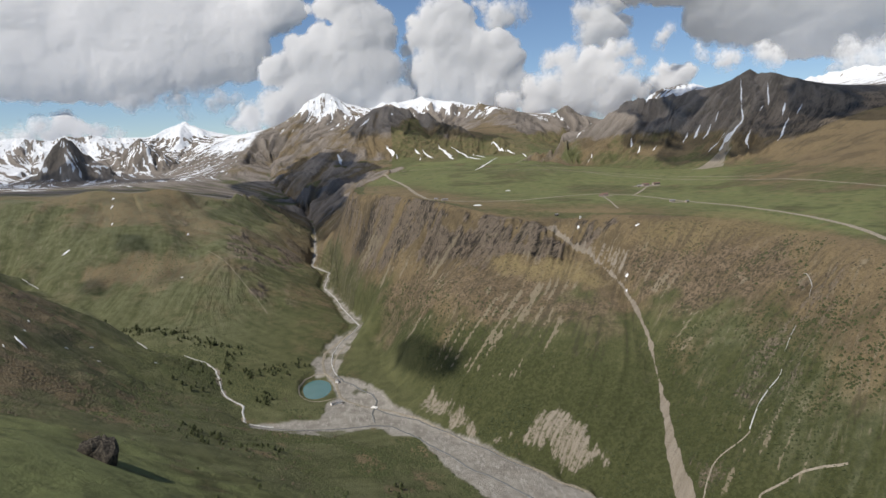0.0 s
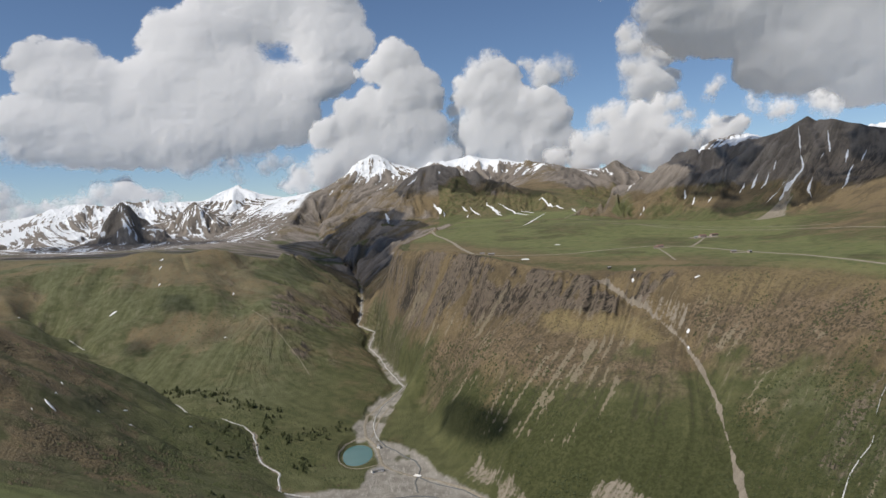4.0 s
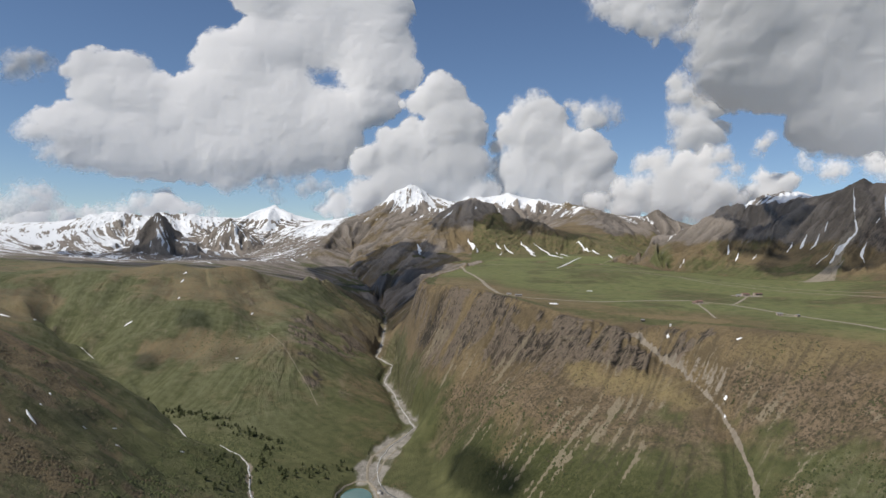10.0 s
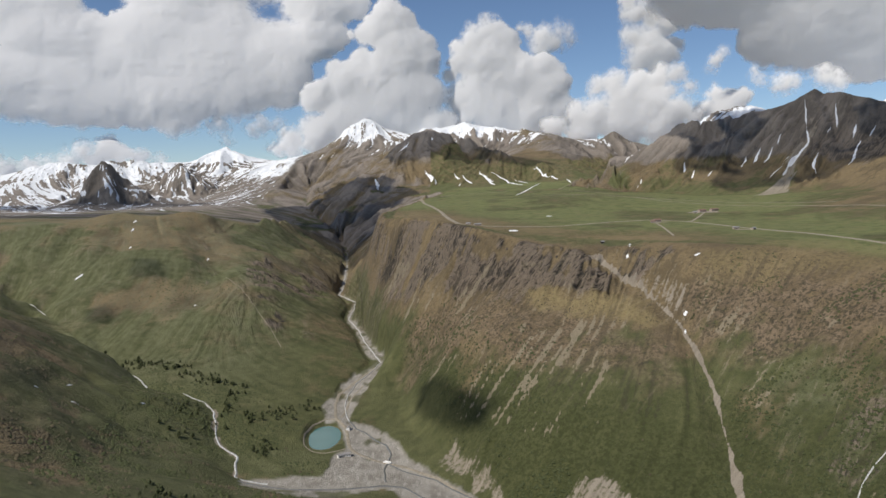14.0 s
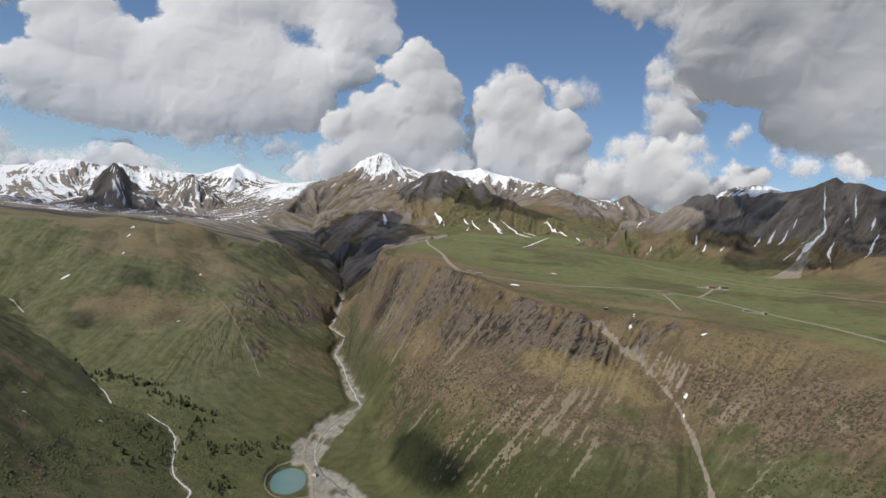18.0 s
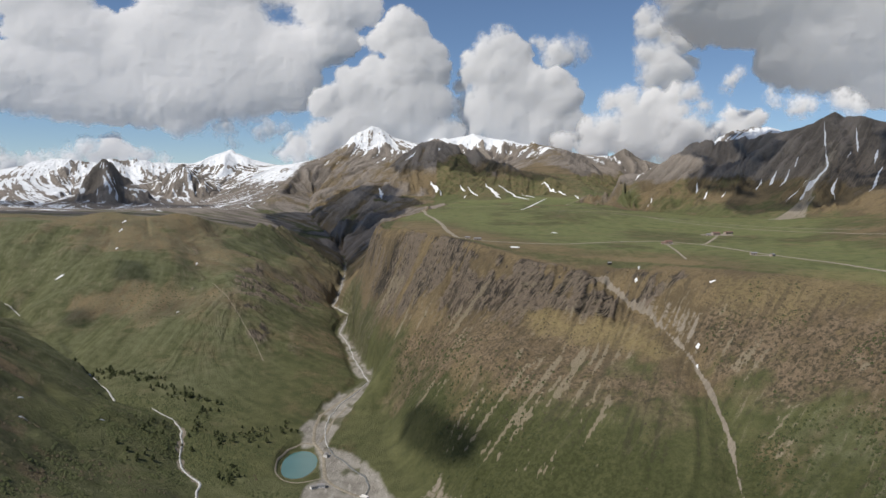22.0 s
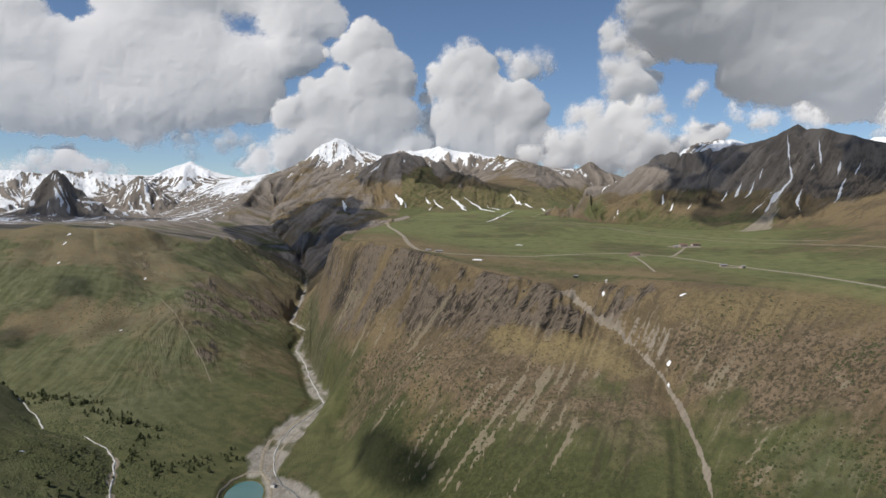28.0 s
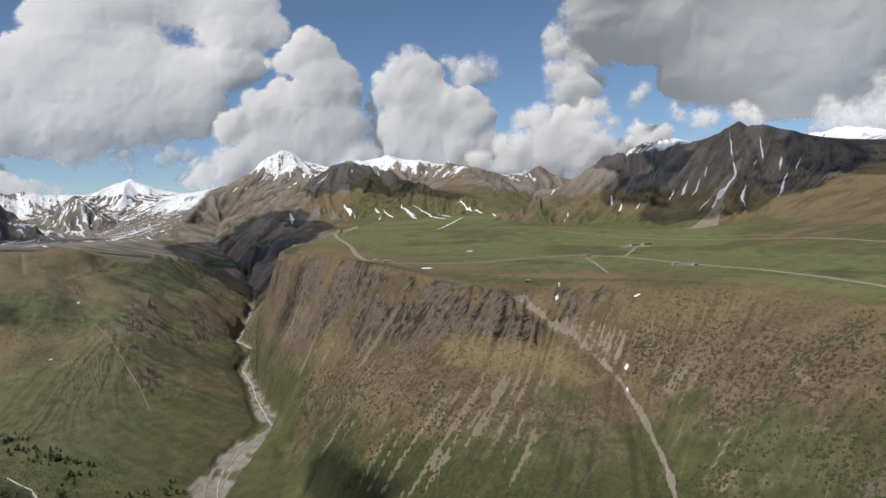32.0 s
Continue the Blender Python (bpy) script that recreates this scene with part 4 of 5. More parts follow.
cloud("15.86,1627,56 16.23,1477,79 16.92,1721,104 17.73,1568,180 16.84,1356,87 18.52,1388,190 18.84,1747,234 20.79,1549,319 18.84,1270,55 20.40,1296,126 22.30,1324,178 22.30,1711,322 24.21,1094,149 24.14,1378,277 23.34,1239,94 25.21,1036,117 26.62,1169,267 27.31,1448,358 28.65,1020,164 27.99,1641,361 25.22,1676,321 19.24,1959,278 23.05,2017,369 27.32,1986,450 17.33,1900,122 30.28,1219,433 31.55,1494,478 33.66,1277,473 31.25,2045,575 24.88,2335,503 35.39,1530,558 32.76,1020,234", "huge grey-white cloud above dark mountain", 4850, tilt=0.45)
cloud("8.79,1879,62 10.10,1882,109 9.89,1800,46 11.40,1838,128 12.69,1747,100 12.94,1642,34 13.74,1775,108 15.20,1781,92 14.79,1686,53 10.97,1999,164 14.37,1958,187 8.26,1929,39", "ragged white cloud strip high in the sky", 4620, wisp=0.2)
cloud("20.97,991,44 20.51,963,33 21.39,1005,29", "tiny white cloud wisp below big cloud", 4560, wisp=0.45)
cloud("23.59,879,33 23.85,855,25 23.41,910,22", "tiny pale wisp under grey cloud", 4560, wisp=0.45)
cloud("25.39,837,48 24.86,820,33 25.92,818,36", "tiny white cloud behind dark summit", 4600)
cloud("28.14,839,59 28.71,818,51 27.57,820,33", "small white cloud behind snowy summit", 4600)
cloud("-17.31,722,47 -16.83,645,32 -17.86,699,29 -16.52,624,21", "tiny white cloud wisp below big cumulus", 4560, wisp=0.35)
cloud("-14.03,727,51 -13.14,725,40 -14.69,705,36 -12.74,737,21", "tiny white cloud wisp over snowy cone", 4560, wisp=0.35)
cloud("-34.37,1385,82 -33.52,1423,67 -35.03,1358,52 -33.14,1399,37", "small white cloud in blue sky", 4950, wisp=0.35)
cloud("-26.71,574,58 -25.24,594,73 -27.71,526,51 -28.91,504,51 -23.15,537,47 -23.88,549,43 -26.01,525,65 -30.08,485,58 -24.52,541,51 -31.52,464,65 -33.27,448,80 -21.72,511,36 -34.62,437,87", "low white cloud bank over snowy range", 4390, tilt=-0.4, wisp=0.2)
cloud("-33.62,606,69 -34.02,542,53 -33.00,574,61 -33.47,510,68 -32.40,523,45 -34.95,497,68 -35.94,521,91", "pale hazy cloud beyond snowy range", 4420, tilt=-0.4, wisp=0.35)
cloud("33.85,740,120 35.30,716,135 37.10,752,200 33.40,790,70 34.62,602,92 35.85,619,130 38.04,604,230 33.73,665,77", "grey-white cloud hanging over a distant snowy mountain", 4860, tilt=0.6, wisp=0.8)


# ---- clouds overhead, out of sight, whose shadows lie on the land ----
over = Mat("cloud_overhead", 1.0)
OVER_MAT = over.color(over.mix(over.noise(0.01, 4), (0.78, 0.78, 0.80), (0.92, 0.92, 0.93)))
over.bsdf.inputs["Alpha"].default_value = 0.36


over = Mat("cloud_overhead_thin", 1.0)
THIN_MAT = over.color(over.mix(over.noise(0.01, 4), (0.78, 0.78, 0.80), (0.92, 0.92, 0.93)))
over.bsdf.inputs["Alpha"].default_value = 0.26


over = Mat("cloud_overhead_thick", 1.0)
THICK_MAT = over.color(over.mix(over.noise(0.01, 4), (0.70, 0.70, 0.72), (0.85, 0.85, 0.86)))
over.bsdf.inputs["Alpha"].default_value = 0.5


def mesh_of(name, verts, faces, mat, smooth_faces=True):
    me = bpy.data.meshes.new(name)
    me.from_pydata([tuple(map(float, v)) for v in verts], [], [tuple(map(int, f)) for f in faces])
    if smooth_faces:
        me.polygons.foreach_set("use_smooth", np.ones(len(me.polygons), bool))
    me.materials.append(mat)
    return me


def ball(rings=12, spokes=20):
    """Unit ball: vertices and faces."""
    v = [(0, 0, -1)]
    for i in range(1, rings):
        a = math.pi * i / rings - math.pi / 2
        v += [(math.cos(a) * math.cos(2 * math.pi * k / spokes), math.cos(a) * math.sin(2 * math.pi * k / spokes), math.sin(a)) for k in range(spokes)]
    v.append((0, 0, 1))
    f = [(0, 1 + (k + 1) % spokes, 1 + k) for k in range(spokes)]
    for i in range(rings - 2):
        o = 1 + i * spokes
        f += [(o + k, o + (k + 1) % spokes, o + spokes + (k + 1) % spokes, o + spokes + k) for k in range(spokes)]
    o, top = 1 + (rings - 2) * spokes, len(v) - 1
    f += [(o + k, o + (k + 1) % spokes, top) for k in range(spokes)]
    return np.array(v), f


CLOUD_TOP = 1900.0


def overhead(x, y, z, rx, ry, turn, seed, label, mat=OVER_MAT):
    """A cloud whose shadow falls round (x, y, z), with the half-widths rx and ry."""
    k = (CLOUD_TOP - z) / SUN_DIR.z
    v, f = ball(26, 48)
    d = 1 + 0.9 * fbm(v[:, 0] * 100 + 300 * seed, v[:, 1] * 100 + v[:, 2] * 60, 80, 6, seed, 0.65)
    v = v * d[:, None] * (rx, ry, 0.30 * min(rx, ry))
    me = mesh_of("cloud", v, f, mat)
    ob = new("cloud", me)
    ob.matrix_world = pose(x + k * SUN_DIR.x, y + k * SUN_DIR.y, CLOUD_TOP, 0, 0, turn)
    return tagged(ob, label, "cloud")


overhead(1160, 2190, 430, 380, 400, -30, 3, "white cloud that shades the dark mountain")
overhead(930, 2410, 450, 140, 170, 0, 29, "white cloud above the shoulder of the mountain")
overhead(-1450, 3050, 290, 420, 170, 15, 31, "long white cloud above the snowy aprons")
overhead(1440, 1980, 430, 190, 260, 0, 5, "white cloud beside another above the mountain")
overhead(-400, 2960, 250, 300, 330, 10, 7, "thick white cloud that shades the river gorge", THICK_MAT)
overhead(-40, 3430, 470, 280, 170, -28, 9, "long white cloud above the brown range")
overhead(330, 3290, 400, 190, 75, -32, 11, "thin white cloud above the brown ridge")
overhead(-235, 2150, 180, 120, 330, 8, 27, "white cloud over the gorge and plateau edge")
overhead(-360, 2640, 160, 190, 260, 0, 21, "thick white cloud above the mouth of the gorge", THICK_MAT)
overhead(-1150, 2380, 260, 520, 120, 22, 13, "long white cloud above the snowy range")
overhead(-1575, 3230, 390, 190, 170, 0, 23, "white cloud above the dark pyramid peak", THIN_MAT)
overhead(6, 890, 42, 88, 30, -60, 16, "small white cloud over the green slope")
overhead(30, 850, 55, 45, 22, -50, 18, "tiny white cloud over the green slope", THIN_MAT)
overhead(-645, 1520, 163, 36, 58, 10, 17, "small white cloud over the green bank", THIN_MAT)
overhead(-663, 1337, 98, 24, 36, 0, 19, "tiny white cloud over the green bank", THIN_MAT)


# ---- ribbons that follow the ground: tracks and water ----
def smooth_line(pts, gap, rounds=3):
    """A rounded course through the given places."""
    p = along(np.asarray(pts, float)[:, :2], gap)
    for _ in range(rounds):
        p[1:-1] = (p[:-2] + 2 * p[1:-1] + p[2:]) / 4
    return p


def ribbon(name, pts, width, mat, lift=0.35, gap=4.0, wander=0.0, seed=1, across=5):
    p = smooth_line(pts, gap)
    n = len(p)
    tang = np.gradient(p, axis=0)
    tang /= np.linalg.norm(tang, axis=1)[:, None] + 1e-9
    side = np.stack([-tang[:, 1], tang[:, 0]], -1)
    s = np.arange(n) * gap
    p = p + side * (wander * fbm(s, s * 0 + seed * 50, 40, 3, seed))[:, None]
    w = np.broadcast_to(np.asarray(width, float), (n,)) if np.ndim(width) == 0 else np.interp(np.linspace(0, 1, n), np.linspace(0, 1, len(width)), width)
    verts, faces = [], []
    for i in range(n):
        for k in range(across):
            t = k / (across - 1) * 2 - 1
            edge = 0.5 * w[i] * (1 + 0.25 * float(fbm(np.array([s[i]]), np.array([t * 30.0]), 12, 2, seed + 3)[0]))
            q = p[i] + side[i] * t * edge
            verts.append((q[0], q[1], float(ground_z(q[0], q[1])) + lift * (1 - 0.9 * t * t)))
    for i in range(n - 1):
        faces += [(i * across + k, i * across + k + 1, (i + 1) * across + k + 1, (i + 1) * across + k) for k in range(across - 1)]
    return new(name, mesh_of(name, verts, faces, mat))


r = Mat("track_gravel", 0.95)
ROAD_MAT = r.color(r.mix(r.step(r.noise(0.3, 5), 0.35, 0.65), (0.22, 0.19, 0.14), (0.33, 0.29, 0.225)))
w = Mat("stream_white", 0.35)
FOAM_MAT = w.color(w.mix(w.step(w.noise(0.5, 5, rough=0.7), 0.4, 0.62), (0.30, 0.295, 0.275), (0.66, 0.66, 0.64)))
w = Mat("river_water", 0.12)
WATER_MAT = w.color(w.mix(w.noise(0.4, 4), (0.10, 0.105, 0.10), (0.19, 0.19, 0.18)))

ROADS = (
    ("-81,2403 -60,2100 -8,1672 3,1498 10,1390 24,1290 74,1242 206,1262 323,1338 395,1364 448,1310 468,1230 490,1120 514,1020 535,930 552,850 552,760 540,680 522,600 520,450", 8.5, "pale gravel road across the plateau"),
    ("-81,2403 12,2475 143,2484 219,2513", 5.0, "pale dirt track towards the brown mountains"),
    ("443,1299 464,1330 506,1419 553,1520", 5.0, "short dirt track to a farmyard"),
    ("395,1350 386,1307 369,1198 345,1071", 4.0, "dirt track ending at the plateau edge"),
    ("450,1961 509,1900 545,1790 652,1640 740,1500 780,1323 790,1150 800,1003 760,860", 4.5, "pale dirt track below the dark mountain"),
    ("300,2050 450,1961 614,1797 753,1601 800,1450", 3.5, "narrow dirt track on green plateau"),
    ("509,2136 480,2300 400,2500 480,2700", 3.5, "narrow dirt track to the saddle"),
    ("-125,1178 -150,1109 -168,1059 -168,1016 -160,964 -140,930 -133,892 -128,868 -117,853 -92,834 -78,828 -55,817 -20,789 14,745 60,680 110,620 160,560 260,420", 4.2, "pale dirt road along the river bed"),
    ("-136,1091 -148,1039 -150,989 -152,965", 3.0, "faint dirt track on gravel"),
    ("-150,955 -172,962 -187,940 -192,905 -186,870 -172,851 -155,846 -140,856 -128,868", 1.9, "dirt path around the pond"),
    ("-470,1500 -440,1450 -395,1380 -350,1310 -315,1260 -290,1210", 0.9, "pale footpath down the green slope"),
)
for text, width, label in ROADS:
    tagged(ribbon("road", line(text), width, ROAD_MAT, seed=len(text)), label, "road", kind="structure")

STREAMS = (
    ("-139,951 -128,929 -111,914 -92,886 -82,876 -74,850 -78,828 -80,805 -73,775", 2.4, WATER_MAT, "thin dark river channel in gravel"),
    ("-236,762 -202,752 -176,742 -133,750 -107,757 -77,767 -52,763 -27,733 5,680 40,620 65,590 90,550 180,430", 2.8, WATER_MAT, "dark braided river channel in gravel"),
    ("-78,828 -43,799 -19,785 20,735 60,680 105,620", 2.2, WATER_MAT, "dark water channel below the slope"),
    ("-330,2330 -285,1930 -278,1800 -222,1700 -216,1520 -182,1425 -148,1290 -116,1200 -147,1100 -155,1030 -139,951", (1.5, 1.8, 2.0, 2.0, 1.8, 1.6, 1.5), FOAM_MAT, "pale river running out of the gorge"),
    ("-850,1425 -821,1404 -780,1360", (1.2, 2.2, 1.2), FOAM_MAT, "white stream in a steep ravine"),
    ("-560,1165 -543,1151 -447,1027", (3.5, 1.6, 3.0), FOAM_MAT, "white foaming stream with snow remains"),
    ("-388,1010 -348,978 -318,940 -302,886 -283,844 -255,820 -244,773 -205,765", (1.6, 2.4, 2.4, 2.8, 2.4), FOAM_MAT, "white stream falling to the river"),
    ("397,607 374,587", (0.5, 0.9, 0.6), FOAM_MAT, "thin white waterfall in a rocky ravine"),
    ("363,573 359,568 337,562 312,541", (0.7, 1.4, 1.2, 1.6), FOAM_MAT, "white waterfall above the green meadow"),
    ("441,668 434,642 420,625", (0.4, 0.6, 0.4), FOAM_MAT, "thin white trickle below the rim"),
    ("312,541 290,540 272,534 258,520 240,500", 1.6, ROAD_MAT, "stony stream bed below the waterfall"),
    ("360,455 329,474 306,480 293,486 283,470", 1.8, ROAD_MAT, "stony stream bed in green meadow"),
)
for text, width, mat, label in STREAMS:
    tagged(ribbon("stream", line(text), width, mat, lift=1.0, gap=3.0, wander=4.5, seed=len(text)), label, "stream", kind="structure")


# ---- snow left over in hollows ----
s = Mat("old_snow", 0.7)
SNOW_MAT = s.color(s.mix(s.step(s.noise(0.4, 5), 0.4, 0.7), (0.84, 0.85, 0.86), (0.70, 0.69, 0.66)))


def snow_patch(pts, width, label, seed):
    """A bank of snow along a short line, thicker in the middle."""
    p = smooth_line(pts, 3.0)
    n = len(p)
    tang = np.gradient(p, axis=0)
    tang /= np.linalg.norm(tang, axis=1)[:, None] + 1e-9
    side = np.stack([-tang[:, 1], tang[:, 0]], -1)
    s = np.arange(n) * 3.0
    taper = np.sin(np.linspace(0.06, math.pi - 0.1, n) ** 1.15 / math.pi ** 0.15) ** 0.8 * (0.55 + 0.9 * value_noise(s / 11, s * 0 + 3 * seed, seed))
    p = p + side * (width * 0.4 * fbm(s + 70 * seed, s * 0, 26, 3, seed))[:, None]
    wl = 0.5 * width * taper * (1 + 0.9 * fbm(s, s * 0 + 9 * seed, 14, 3, seed + 1))
    wr = 0.5 * width * taper * (1 + 0.9 * fbm(s, s * 0 + 5 * seed, 14, 3, seed + 2))
    verts, faces = [], []
    for i in range(n):
        for t in (-1, -0.8, -0.4, 0, 0.4, 0.8, 1):
            q = p[i] + side[i] * t * (wr[i] if t > 0 else wl[i])
            verts.append((q[0], q[1], float(ground_z(q[0], q[1])) + (1.0 * (1 - t ** 4) if 0 < i < n - 1 else 0) + 0.08 - 0.4 * (abs(t) == 1)))
    for i in range(n - 1):
        faces += [(i * 7 + k, i * 7 + k + 1, i * 7 + 8 + k, i * 7 + 7 + k) for k in range(6)]
    return tagged(new("snow_patch", mesh_of("snow_patch", verts, faces, SNOW_MAT)), label, "snow patch", "snow patches on the mountains")


PLATEAU_SNOW = (("106,1180 122,1188", 9), ("212,1489 226,1493", 8), ("328,930 332,934", 7.5), ("267,1030 270,1034", 4), ("254,993 257,997", 4),
                ("291,861 293,866", 3), ("282,835 284,842", 3), ("262,1010 263,1014", 3))
for k, (text, width) in enumerate(PLATEAU_SNOW):
    snow_patch(line(text), width, "small white patch of old snow by the plateau rim", k + 2)
SLOPE_SNOW = (("-788,1490 -778,1508", 9), ("-731,1632 -731,1644", 5), ("-766,1725 -766,1745", 5), ("-783,1780 -783,1802", 6), ("-553,1634 -553,1646", 5),
              ("-494,1368 -492,1378", 5), ("-474,694 -468,688 -458,686", 5.5), ("-499,773 -494,766", 3.2), ("-479,722 -476,723", 2.6), ("-424,778 -419,786", 4.6), ("-451,757 -448,761", 2.6), ("-448,815 -445,823", 2.0), ("-383,861 -379,867", 2.6), ("-1030,1401 -985,1401", 7), ("-1000,1440 -970,1470", 6), ("-470,660 -466,657", 2.0))
for k, (text, width) in enumerate(SLOPE_SNOW):
    snow_patch(line(text), width, "white patch of old snow on grassy slope", k + 20)
RANGE_SNOW = (("-85,3204 -60,3130 -36,3050", 15), ("46,3126 69,3078", 10), ("81,3107 100,3040 117,2978", 10), ("155,3156 189,3035 205,2900", 15), ("210,3141 265,3020 305,2800", 12),
              ("307,3107 339,2900", 8), ("380,2836 335,2680 291,2520 225,2250", 7), ("508,2948 490,2760", 8), ("-307,3186 -287,3064", 16), ("-165,3522 -190,3500 -217,3476", 14), ("394,3146 440,3060 478,2977", 9), ("68,3015 60,2950", 7), ("760,2700 700,2620 640,2540", 7))
for k, (text, width) in enumerate(RANGE_SNOW):
    snow_patch(line(text), width, "narrow tongue of snow below the brown range", k + 40)
PEAK_SNOW = (("1152,2289 1121,2222 1076,2127", 4.5), ("1076,2127 1052,2064 993,2019 938,1983", 8), ("1195,2191 1167,2131 1150,2094", 5), ("970,2195 939,2164", 8), ("942,2228 907,2181", 8), ("995,2163 950,2126", 6),
             ("981,2031 950,2025 917,2010", 7), ("1191,2070 1151,2019", 6), ("1163,1995 1120,1950 1089,1908 1071,1895", 7), ("1043,1995 1008,1950 1001,1927", 6), ("772,2294 761,2270", 7), ("786,2242 760,2197", 6),
             ("645,2337 613,2267", 9), ("832,2218 810,2188", 6), ("1137,2105 1105,2065", 4), ("1030,2188 1007,2161", 4), ("1224,2033 1184,1992", 5))
for k, (text, width) in enumerate(PEAK_SNOW):
    snow_patch(line(text), width, "thin snow gully on the dark mountain", k + 60)


# ---- the pond and what stands by it ----
def empty(name, x, y, z, label, category, group=""):
    ob = new(name)
    ob.matrix_world = pose(x, y, z)
    return tagged(ob, label, category, group)


def part(name, me, parent, label="", at=(0, 0, 0), turn=0.0):
    ob = new(name, me)
    ob.parent = parent
    ob.matrix_basis = pose(*at, 0, 0, turn)
    if label:
        tagged(ob, label)
    return ob


def box(sx, sy, sz, mat, bevel=0.04, name="box"):
    """A box on its base, its edges rounded off."""
    bm = bmesh.new()
    bmesh.ops.create_cube(bm, size=1.0)
    bmesh.ops.scale(bm, vec=(sx, sy, sz), verts=bm.verts)
    bmesh.ops.translate(bm, vec=(0, 0, sz / 2), verts=bm.verts)
    bmesh.ops.bevel(bm, geom=list(bm.edges), offset=min(bevel, sx / 3, sy / 3, sz / 3), segments=1, affect="EDGES")
    me = bpy.data.meshes.new(name)
    bm.to_mesh(me)
    bm.free()
    me.materials.append(mat)
    return me


pw = Mat("pond_water", 0.10)
POND_MAT = pw.color(pw.mix(pw.noise(0.05, 3), (0.045, 0.125, 0.118), (0.06, 0.155, 0.145)))
pw.bsdf.inputs["Specular IOR Level"].default_value = 0.5
bm_ = Mat("earth_bank", 0.95)
BANK_MAT = bm_.color(bm_.mix(bm_.step(bm_.noise(0.3, 5), 0.35, 0.65), (0.085, 0.083, 0.042), (0.16, 0.14, 0.085)))
ring = [(POND_R[0] * 1.03 * math.cos(a) * (1 + 0.05 * math.sin(3 * a + 1)), POND_R[1] * 1.03 * math.sin(a) * (1 + 0.04 * math.cos(2 * a))) for a in np.linspace(0, 2 * math.pi, 64, endpoint=False)]
pond = empty("pond", POND_C.x, POND_C.y, POND_Z, "turquoise reservoir pond with earth bank beside gravel river", "pond")
pond.matrix_world = pose(POND_C.x, POND_C.y, POND_Z, 0, 0, math.degrees(POND_TURN))
part("water", mesh_of("water", [(0, 0, 0.3)] + [(x, y, 0.3) for x, y in ring], [(0, 1 + k, 1 + (k + 1) % 64) for k in range(64)], POND_MAT), pond, "still turquoise water")
bank_v, bank_f = [], []
for x, y in ring:
    bank_v += [(x * 0.98, y * 0.99, -0.5), (x * 1.03, y * 1.015, 0.4), (x * 1.08, y * 1.04, 0.45), (x * 1.14, y * 1.07, 0.0)]
for k in range(64):
    j = (k + 1) % 64
    bank_f += [(4 * k + i, 4 * k + i + 1, 4 * j + i + 1, 4 * j + i) for i in range(3)]
part("bank", mesh_of("bank", bank_v, bank_f, BANK_MAT), pond, "brown grassy earth bank")

wl = Mat("plaster_white", 0.8)
WHITE_MAT = wl.color(wl.mix(wl.noise(0.8, 4), (0.70, 0.68, 0.64), (0.82, 0.81, 0.78)))
wl = Mat("stone_wall", 0.9)
WALL_MAT = wl.color(wl.mix(wl.step(wl.noise(1.2, 4), 0.4, 0.6), (0.30, 0.24, 0.19), (0.44, 0.37, 0.31)))
wl = Mat("rusty_roof", 0.6)
ROOF_MAT = wl.color(wl.mix(wl.step(wl.noise(0.9, 4), 0.4, 0.65), (0.17, 0.10, 0.075), (0.27, 0.18, 0.14)))
wl = Mat("tin_roof", 0.45)
TIN_MAT = wl.color(wl.mix(wl.noise(0.9, 4), (0.20, 0.19, 0.18), (0.32, 0.31, 0.30)))
wl = Mat("dark_timber", 0.7)
DARK_MAT = wl.color(wl.mix(wl.noise(2.0, 4), (0.04, 0.035, 0.03), (0.09, 0.075, 0.06)))


def gable(sx, sy, rise, mat, over=0.4):
    x, y, t = sx / 2 + over, sy / 2 + over, 0.18
    v = [(-x, -y, 0), (x, -y, 0), (x, 0, rise), (-x, 0, rise), (-x, y, 0), (x, y, 0)]
    v += [(a, b, c + t) for a, b, c in v]
    f = [(0, 1, 2, 3), (3, 2, 5, 4), (7, 6, 9, 8), (8, 9, 10, 11), (0, 6, 7, 1), (4, 5, 11, 10), (1, 7, 8, 2), (2, 8, 11, 5), (0, 3, 9, 6), (3, 4, 10, 9)]
    return mesh_of("roof", v, f, mat, False)


def house(x, y, sx, sy, sz, turn, wall, roof, label, name="house"):
    ob = empty(name, x, y, float(ground_z(x, y)) - 0.4, label, name.replace("_", " "))
    ob.matrix_world = pose(x, y, float(ground_z(x, y)) - 0.4, 0, 0, turn)
    part("walls", box(sx, sy, sz + 0.4, wall, name="walls"), ob)
    part("roof", gable(sx, sy, 0.3 * sy, roof), ob, at=(0, 0, sz + 0.38))
    part("gable_wall", mesh_of("gable_wall", [(-sx / 2, -sy / 2, 0), (-sx / 2, sy / 2, 0), (-sx / 2, 0, 0.28 * sy), (sx / 2, -sy / 2, 0), (sx / 2, sy / 2, 0), (sx / 2, 0, 0.28 * sy)],
                               [(0, 2, 1), (3, 4, 5), (0, 3, 5, 2), (1, 2, 5, 4)], wall, False), ob, at=(0, 0, sz + 0.38))
    part("door", box(1.0, 0.12, 2.0, DARK_MAT, name="door"), ob, at=(0, -sy / 2 - 0.03, 0.45))
    for dx in (-0.3, 0.3):
        win = part("window", box(1.1, 0.1, 1.1, DARK_MAT, name="window"), ob, at=(dx * sx, -sy / 2 - 0.03, 1.4))
        part("window_sill", box(1.3, 0.2, 0.1, WHITE_MAT, 0.02, "window_sill"), win, at=(0, -0.06, -0.1))
    return ob


